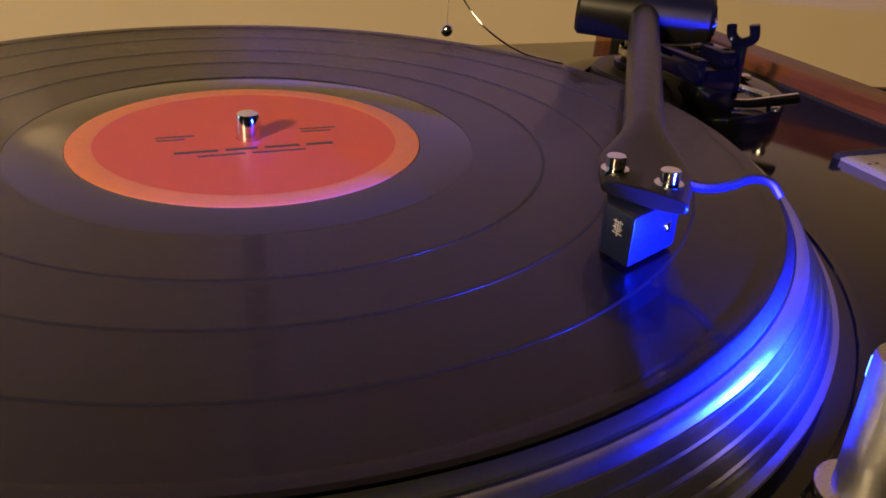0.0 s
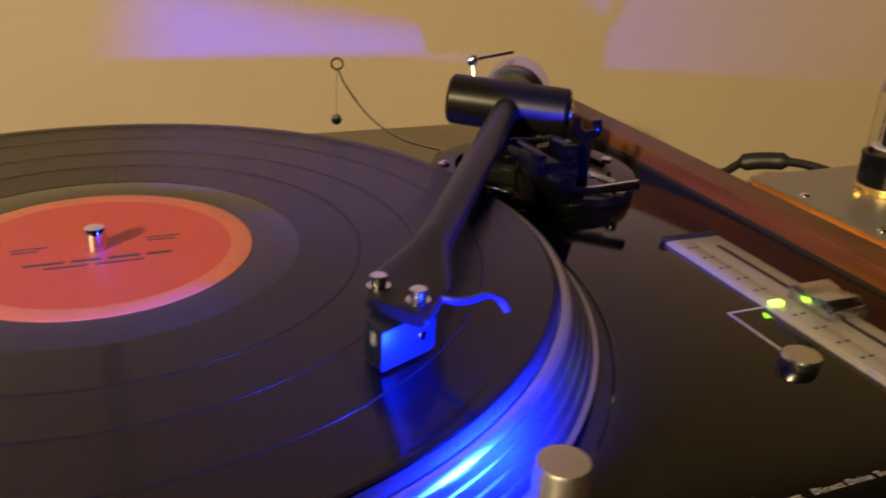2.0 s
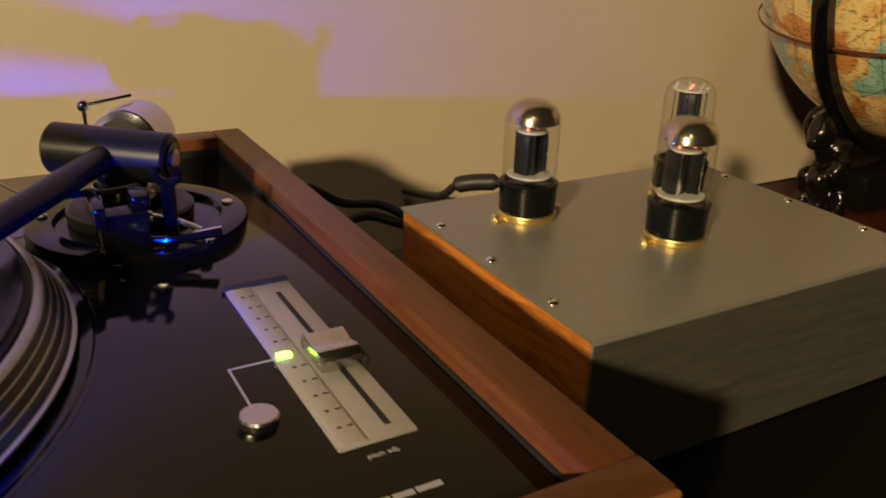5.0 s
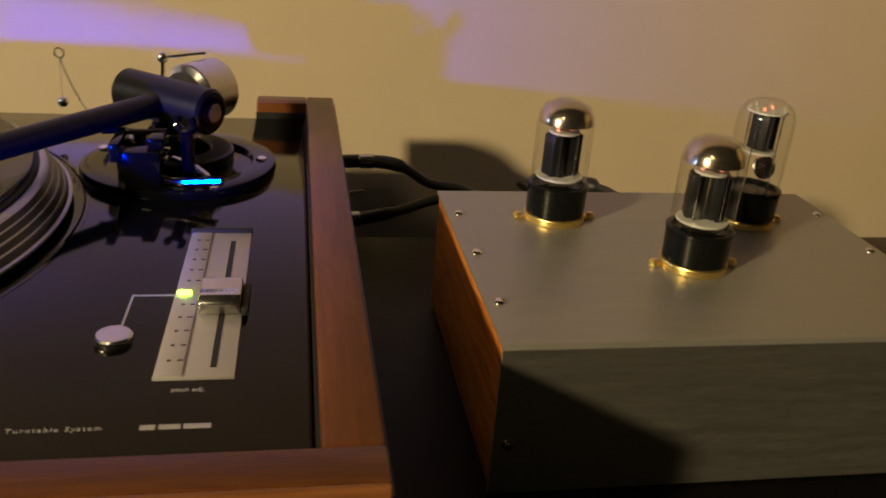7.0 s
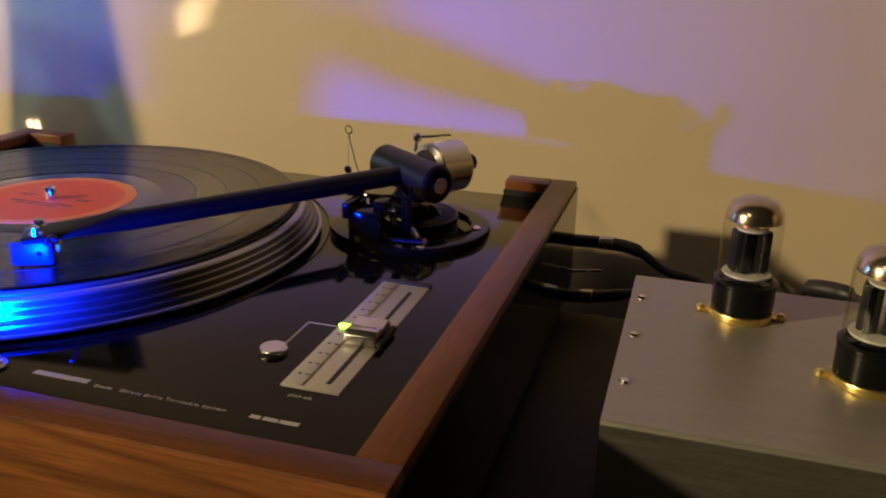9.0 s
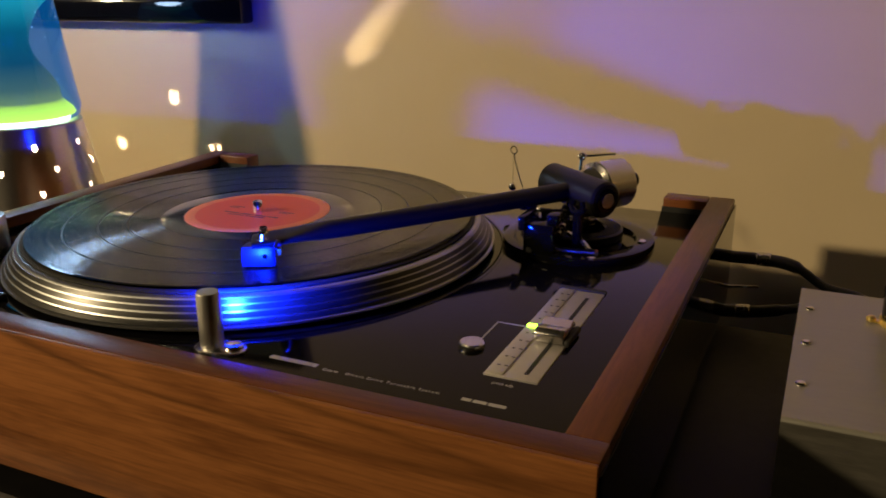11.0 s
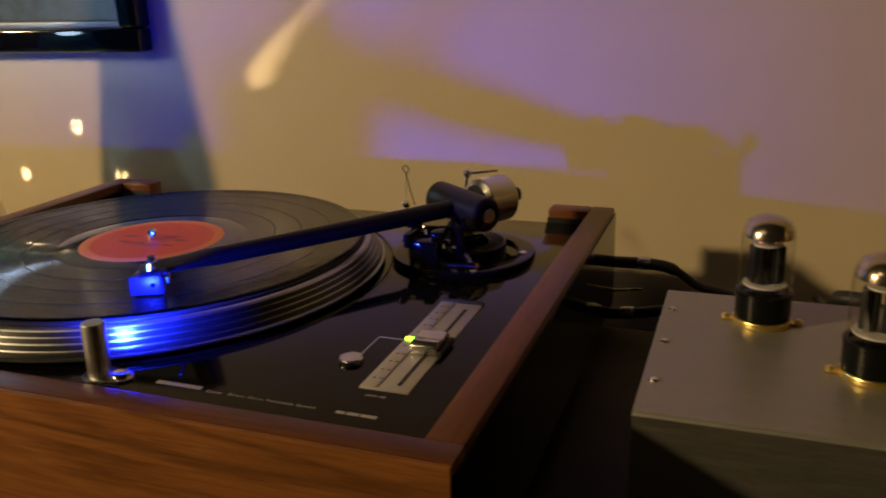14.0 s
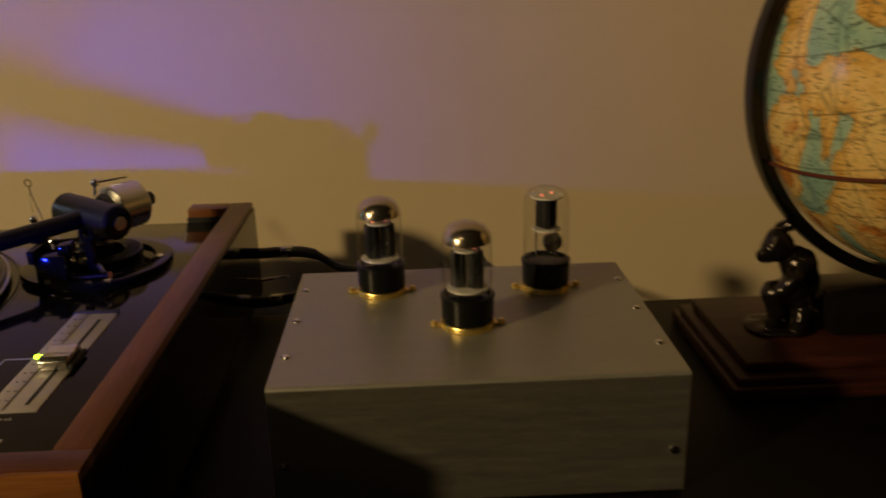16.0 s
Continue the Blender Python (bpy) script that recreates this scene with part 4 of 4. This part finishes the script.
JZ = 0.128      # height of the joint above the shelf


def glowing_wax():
    """Green wax; the bulb's light through it is painted as emission by height: lime at the foot, teal at the top."""
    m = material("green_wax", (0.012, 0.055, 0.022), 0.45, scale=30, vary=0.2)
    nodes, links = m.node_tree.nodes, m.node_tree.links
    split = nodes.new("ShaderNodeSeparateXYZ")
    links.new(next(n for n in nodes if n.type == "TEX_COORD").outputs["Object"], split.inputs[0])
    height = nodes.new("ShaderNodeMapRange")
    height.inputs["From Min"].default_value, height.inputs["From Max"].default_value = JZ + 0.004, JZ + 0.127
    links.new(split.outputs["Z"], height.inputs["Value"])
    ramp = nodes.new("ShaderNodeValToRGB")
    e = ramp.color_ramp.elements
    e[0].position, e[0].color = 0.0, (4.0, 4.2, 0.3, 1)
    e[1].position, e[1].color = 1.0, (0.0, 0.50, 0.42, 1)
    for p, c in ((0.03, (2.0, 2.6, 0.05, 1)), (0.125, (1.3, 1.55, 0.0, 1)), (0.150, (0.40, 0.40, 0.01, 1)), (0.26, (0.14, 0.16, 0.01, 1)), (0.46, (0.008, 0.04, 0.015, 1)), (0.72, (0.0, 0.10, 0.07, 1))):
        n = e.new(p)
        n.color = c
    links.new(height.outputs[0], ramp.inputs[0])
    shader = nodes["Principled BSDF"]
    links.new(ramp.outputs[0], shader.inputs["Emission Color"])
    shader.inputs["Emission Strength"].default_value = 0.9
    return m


def spun_metal():
    """Metal spun on a lathe: the fine turning marks draw highlights out lengthwise."""
    m = material("satin_spun_metal", (0.78, 0.73, 0.70), 0.30, metal=0.95, scale=60, vary=0.06)
    nodes, links = m.node_tree.nodes, m.node_tree.links
    tangent = nodes.new("ShaderNodeTangent")
    tangent.direction_type, tangent.axis = "RADIAL", "Z"
    links.new(tangent.outputs[0], nodes["Principled BSDF"].inputs["Tangent"])
    nodes["Principled BSDF"].inputs["Anisotropic"].default_value = 0.8
    nodes["Principled BSDF"].inputs["Anisotropic Rotation"].default_value = 0.25
    return m


# cone pierced with rows of small hearts, eight to a row
steps, rows = 288, 80
bm = bmesh.new()
grid = []
for i in range(rows + 1):
    f = i / rows
    r = 0.082 - 0.0235 * f
    grid.append([bm.verts.new((r * math.cos(2 * math.pi * k / steps), r * math.sin(2 * math.pi * k / steps), JZ * f)) for k in range(steps)])
holes = set()
for height, turn in ((0.107, 13), (0.085, 28), (0.063, 13), (0.0425, 25), (0.021, 13)):
    for n in range(-3, 5):
        # holes left out at the back to keep extra light spots off the wall
        if turn + 45 * n > (60 if height == 0.063 else 75 if height == 0.085 else 20) and (height, n) != (0.063, 2):
            continue
        i, k = round(height / JZ * rows), round((turn + 45 * n) / 360 * steps)
        shape = ((2, (-1, 1)), (1, (-1, 1)), (0, (-1, 0, 1)), (-1, (0,)))
        if (height, n) == (0.085, 0):    # made larger to throw a flame shaped light onto the wall
            shape = ((4, (-3,)), (3, (-2, -1)), (2, (-1, 0)), (1, (-1, 0, 1)), (0, (0, 1)), (-1, (0, 1)))
        for di, across in shape:
            holes |= {(i + di, (k + dk) % steps) for dk in across}
for i in range(rows):
    for k in range(steps):
        if (i, k) not in holes:
            bm.faces.new((grid[i][k], grid[i][(k + 1) % steps], grid[i + 1][(k + 1) % steps], grid[i + 1][k]))
part("base", bm, spun_metal(), lava, label="spun metal base pierced with small hearts")
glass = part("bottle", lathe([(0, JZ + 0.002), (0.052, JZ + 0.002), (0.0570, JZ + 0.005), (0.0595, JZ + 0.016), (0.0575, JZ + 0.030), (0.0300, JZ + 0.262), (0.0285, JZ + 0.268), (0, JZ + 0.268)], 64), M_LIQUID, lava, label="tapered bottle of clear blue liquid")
part("collar", lathe([(0.0440, JZ - 0.0012), (0.0583, JZ - 0.0012), (0.0589, JZ), (0.0583, JZ + 0.0014), (0.0440, JZ + 0.0016), (0.0440, JZ - 0.0012)], 64), M_MATT_ALU, lava)
part("cap", lathe([(0, JZ + 0.2682), (0.030, JZ + 0.2682), (0.022, JZ + 0.330), (0, JZ + 0.331)], 48), M_SILVER, lava)
part("emissive_disc", lathe([(0, JZ + 0.0023), (0.0470, JZ + 0.0023), (0.0485, JZ + 0.0058), (0, JZ + 0.0060)], 48), M_HOT, lava, label="glowing disc painted as the lit underside of the wax")
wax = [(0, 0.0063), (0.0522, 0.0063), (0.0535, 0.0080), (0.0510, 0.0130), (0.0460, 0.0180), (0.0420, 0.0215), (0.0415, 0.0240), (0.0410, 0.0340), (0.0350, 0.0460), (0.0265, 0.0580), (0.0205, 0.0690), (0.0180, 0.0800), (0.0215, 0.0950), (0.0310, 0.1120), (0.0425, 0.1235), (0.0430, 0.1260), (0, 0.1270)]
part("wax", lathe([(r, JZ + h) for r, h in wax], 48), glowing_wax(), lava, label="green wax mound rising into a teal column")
bm = bmesh.new()
for k in range(60):
    a, h = random.uniform(0, 6.28), random.uniform(0.03, 0.20)
    r = random.uniform(0.3, 0.93) * (0.060 - 0.030 * h / 0.26)
    bmesh.ops.create_icosphere(bm, subdivisions=1, radius=random.uniform(0.0004, 0.0008), matrix=Matrix.Translation((r * math.cos(a), r * math.sin(a), JZ + h)))
tagged(part("glitter", bm, M_GLITTER, lava, label="white glitter specks"), kind="stuff")

# ---- globe with bronze figures ----
GC, GR = Vector((0.828, 0.075, 0.121)), 0.1425
globe = tagged(empty("globe", (GC.x, GC.y, SHELF_Z)), "antique style globe in a dark ring on a mahogany base", "globe")


def globe_paint():
    m = bpy.data.materials.new("antique_map")
    m.use_nodes = True
    nodes, links = m.node_tree.nodes, m.node_tree.links
    shader = nodes["Principled BSDF"]
    coords = nodes.new("ShaderNodeTexCoord")
    land = nodes.new("ShaderNodeTexNoise")
    land.inputs["Scale"].default_value, land.inputs["Detail"].default_value, land.inputs["Distortion"].default_value = 17, 8, 0.7
    links.new(coords.outputs["Object"], land.inputs["Vector"])
    ramp = nodes.new("ShaderNodeValToRGB")
    e = ramp.color_ramp.elements
    e[0].position, e[0].color = 0.385, (0.24, 0.40, 0.34, 1)
    e[1].position, e[1].color = 0.455, (0.36, 0.50, 0.39, 1)
    for p, c in ((0.468, (0.62, 0.34, 0.08, 1)), (0.53, (0.78, 0.52, 0.20, 1)), (0.58, (0.76, 0.54, 0.22, 1)), (0.62, (0.60, 0.24, 0.06, 1))):
        n = e.new(p)
        n.color = c
    links.new(land.outputs[0], ramp.inputs[0])
    fine = nodes.new("ShaderNodeTexNoise")
    fine.inputs["Scale"].default_value, fine.inputs["Detail"].default_value = 330, 5
    links.new(coords.outputs["Object"], fine.inputs["Vector"])
    ink = nodes.new("ShaderNodeMapRange")
    ink.inputs["From Min"].default_value, ink.inputs["From Max"].default_value = 0.36, 0.46
    ink.inputs["To Min"].default_value, ink.inputs["To Max"].default_value = 0.72, 1.0
    links.new(fine.outputs[0], ink.inputs["Value"])
    def calc(kind, a, b=None, c=None):
        n = nodes.new("ShaderNodeMath")
        n.operation = kind
        for k, v in enumerate((a, b, c)):
            if v is None:
                continue
            if isinstance(v, (int, float)):
                n.inputs[k].default_value = v
            else:
                links.new(v, n.inputs[k])
        return n.outputs[0]

    # grid of meridians and parallels, every fifteen degrees, on a tilted axis
    turned = nodes.new("ShaderNodeMapping")
    turned.vector_type = "POINT"
    turned.inputs["Location"].default_value = tuple(-(Matrix.Rotation(radians(23), 3, "Y") @ GC))
    turned.inputs["Rotation"].default_value = (0, radians(23), 0)
    links.new(coords.outputs["Object"], turned.inputs[0])
    split = nodes.new("ShaderNodeSeparateXYZ")
    links.new(turned.outputs[0], split.inputs[0])
    east = calc("ARCTAN2", split.outputs["Y"], split.outputs["X"])
    north = calc("ARCSINE", calc("DIVIDE", split.outputs["Z"], GR))
    lines = None
    for angle in (east, north):
        off = calc("PINGPONG", angle, radians(7.5))
        line = calc("GREATER_THAN", off, 0.0045)
        lines = line if lines is None else calc("MULTIPLY", lines, line)
    # coast lines and the borders between tints
    coast = calc("ABSOLUTE", calc("SUBTRACT", land.outputs[0], 0.462))
    shore = calc("MULTIPLY_ADD", calc("GREATER_THAN", coast, 0.0022), 0.55, 0.45)
    border = nodes.new("ShaderNodeTexVoronoi")
    border.feature = "DISTANCE_TO_EDGE"
    border.inputs["Scale"].default_value = 27
    links.new(coords.outputs["Object"], border.inputs["Vector"])
    edge = calc("MULTIPLY_ADD", calc("GREATER_THAN", border.outputs["Distance"], 0.022), 0.35, 0.65)
    # rows of small place names
    rows = nodes.new("ShaderNodeMapping")
    rows.inputs["Scale"].default_value = (150, 150, 620)
    links.new(coords.outputs["Object"], rows.inputs[0])
    text = nodes.new("ShaderNodeTexNoise")
    text.inputs["Scale"].default_value, text.inputs["Detail"].default_value = 1.0, 2
    links.new(rows.outputs[0], text.inputs["Vector"])
    names = calc("MULTIPLY_ADD", calc("GREATER_THAN", text.outputs[0], 0.385), 0.5, 0.5)
    print_ink = calc("MULTIPLY", calc("MULTIPLY", calc("MULTIPLY_ADD", lines, 0.4, 0.6), shore), calc("MULTIPLY", edge, names))
    mix = nodes.new("ShaderNodeMix")
    mix.data_type, mix.blend_type = "RGBA", "MULTIPLY"
    mix.inputs["Factor"].default_value = 1.0
    total = calc("MULTIPLY", print_ink, ink.outputs[0])
    links.new(ramp.outputs[0], mix.inputs["A"]), links.new(total, mix.inputs["B"])
    links.new(mix.outputs["Result"], shader.inputs["Base Color"])
    shader.inputs["Roughness"].default_value = 0.22
    shader.inputs["Coat Weight"].default_value = 0.4
    return m


tilt = Matrix.Rotation(radians(-12), 4, "Y")
ob = piece(globe, "sphere", ball(GC, GR, u=72, v=48), globe_paint(), "tan and teal antique map")
bm = lathe([(GR * 0.9995, -0.0012), (GR + 0.0006, -0.0012), (GR + 0.0006, 0.0012), (GR * 0.9995, 0.0012)], 96, m=Matrix.Translation(GC - Vector((0, 0, 0.028))) @ tilt @ Matrix.Scale(0.98, 4))
piece(globe, "map_line", bm, material("dark_red_line", (0.10, 0.025, 0.015), 0.4), "dark red latitude line")
bm = lathe([(0.1455, -0.006), (0.1545, -0.007), (0.1557, 0), (0.1545, 0.007), (0.1455, 0.006), (0.1455, -0.006)], 96, m=Matrix.Translation(GC) @ Matrix.Rotation(math.pi / 2, 4, "X"))
piece(globe, "meridian_ring", bm, M_BLACK, "black meridian ring")
BX0, BX1, BY0, BY1 = 0.655, 1.001, 0.005, 0.150
for n, a, z0, z1 in (("base_board", 0.0, SHELF_Z, SHELF_Z + 0.010), ("base_moulding", 0.004, SHELF_Z + 0.0102, SHELF_Z + 0.016), ("base_top", 0.012, SHELF_Z + 0.0162, SHELF_Z + 0.024)):
    piece(globe, n, box(BX0 + a, BX1 - a, BY0 + a, BY1 - a, z0, z1, 0.002), M_MAHOGANY, "stepped dark mahogany base")
piece(globe, "pedestal", box(0.742, 0.914, 0.050, 0.105, SHELF_Z + 0.0243, -0.034, 0.006), M_BRONZE)


def statuette(x, face):
    """A crouching bronze figure with raised arms that carries the ring; one mesh."""
    z = SHELF_Z + 0.0243
    bm = bmesh.new()

    def lump(dx, y, dz, r, squash=(1, 1, 1)):
        bmesh.ops.create_icosphere(bm, subdivisions=3, radius=r, matrix=Matrix.LocRotScale((x + face * dx, y, z + dz), None, squash))

    def limb(pts, r0, r1):
        sweep([(x + face * p, y, z + h) for p, y, h in pts], lambda s: (r0 + (r1 - r0) * s) * min(1, 0.5 + 4 * s, 0.5 + 4 * (1 - s)), 16, bm, 9)

    lump(0.004, 0.073, 0.002, 0.027, (1.0, 0.85, 0.13))
    limb([(0.016, 0.074, 0.026), (0.017, 0.075, 0.044), (0.004, 0.075, 0.060)], 0.0150, 0.0105)      # trunk bent under the ring
    lump(-0.004, 0.073, 0.066, 0.0112, (1.0, 0.9, 1.2))                                            # head
    lump(-0.011, 0.071, 0.060, 0.0070, (1.2, 0.9, 0.9))                                             # face
    lump(0.013, 0.072, 0.052, 0.0125, (1.1, 1.2, 0.9))                                              # shoulders
    limb([(0.010, 0.060, 0.050), (0.000, 0.056, 0.042), (-0.007, 0.058, 0.034)], 0.0062, 0.0050)     # near arm
    limb([(0.010, 0.088, 0.052), (0.004, 0.090, 0.070), (0.012, 0.082, 0.082)], 0.0062, 0.0048)      # raised arm
    lump(-0.006, 0.066, 0.031, 0.0085, (1.1, 1.0, 1.15))                                            # knee
    limb([(0.018, 0.064, 0.022), (0.006, 0.062, 0.033), (-0.006, 0.064, 0.030), (-0.004, 0.064, 0.014), (-0.009, 0.063, 0.004)], 0.0095, 0.0052)
    limb([(0.018, 0.086, 0.022), (0.008, 0.086, 0.026), (0.010, 0.086, 0.012), (0.004, 0.086, 0.004)], 0.0092, 0.0055)
    lump(0.018, 0.074, 0.016, 0.0125, (1.2, 1.3, 1.0))
    limb([(0.016, 0.064, 0.026), (0.013, 0.058, 0.014), (0.010, 0.056, 0.004)], 0.0072, 0.0050)
    for v in bm.verts:
        v.co += 0.0016 * noise.noise_vector(v.co * 95) + 0.0007 * noise.noise_vector(v.co * 330)
    ob = part("statuette", bm, M_BRONZE)
    ob.data.set_sharp_from_angle(angle=radians(100))
    skin = ob.modifiers.new("skin", "REMESH")
    skin.mode, skin.voxel_size, skin.use_smooth_shade = "VOXEL", 0.0011, True
    return tagged(ob, "dark bronze crouching statuette holding up the globe ring", "statuette", "statuettes under the globe")


statuette(0.709, 1)
statuette(0.947, -1)
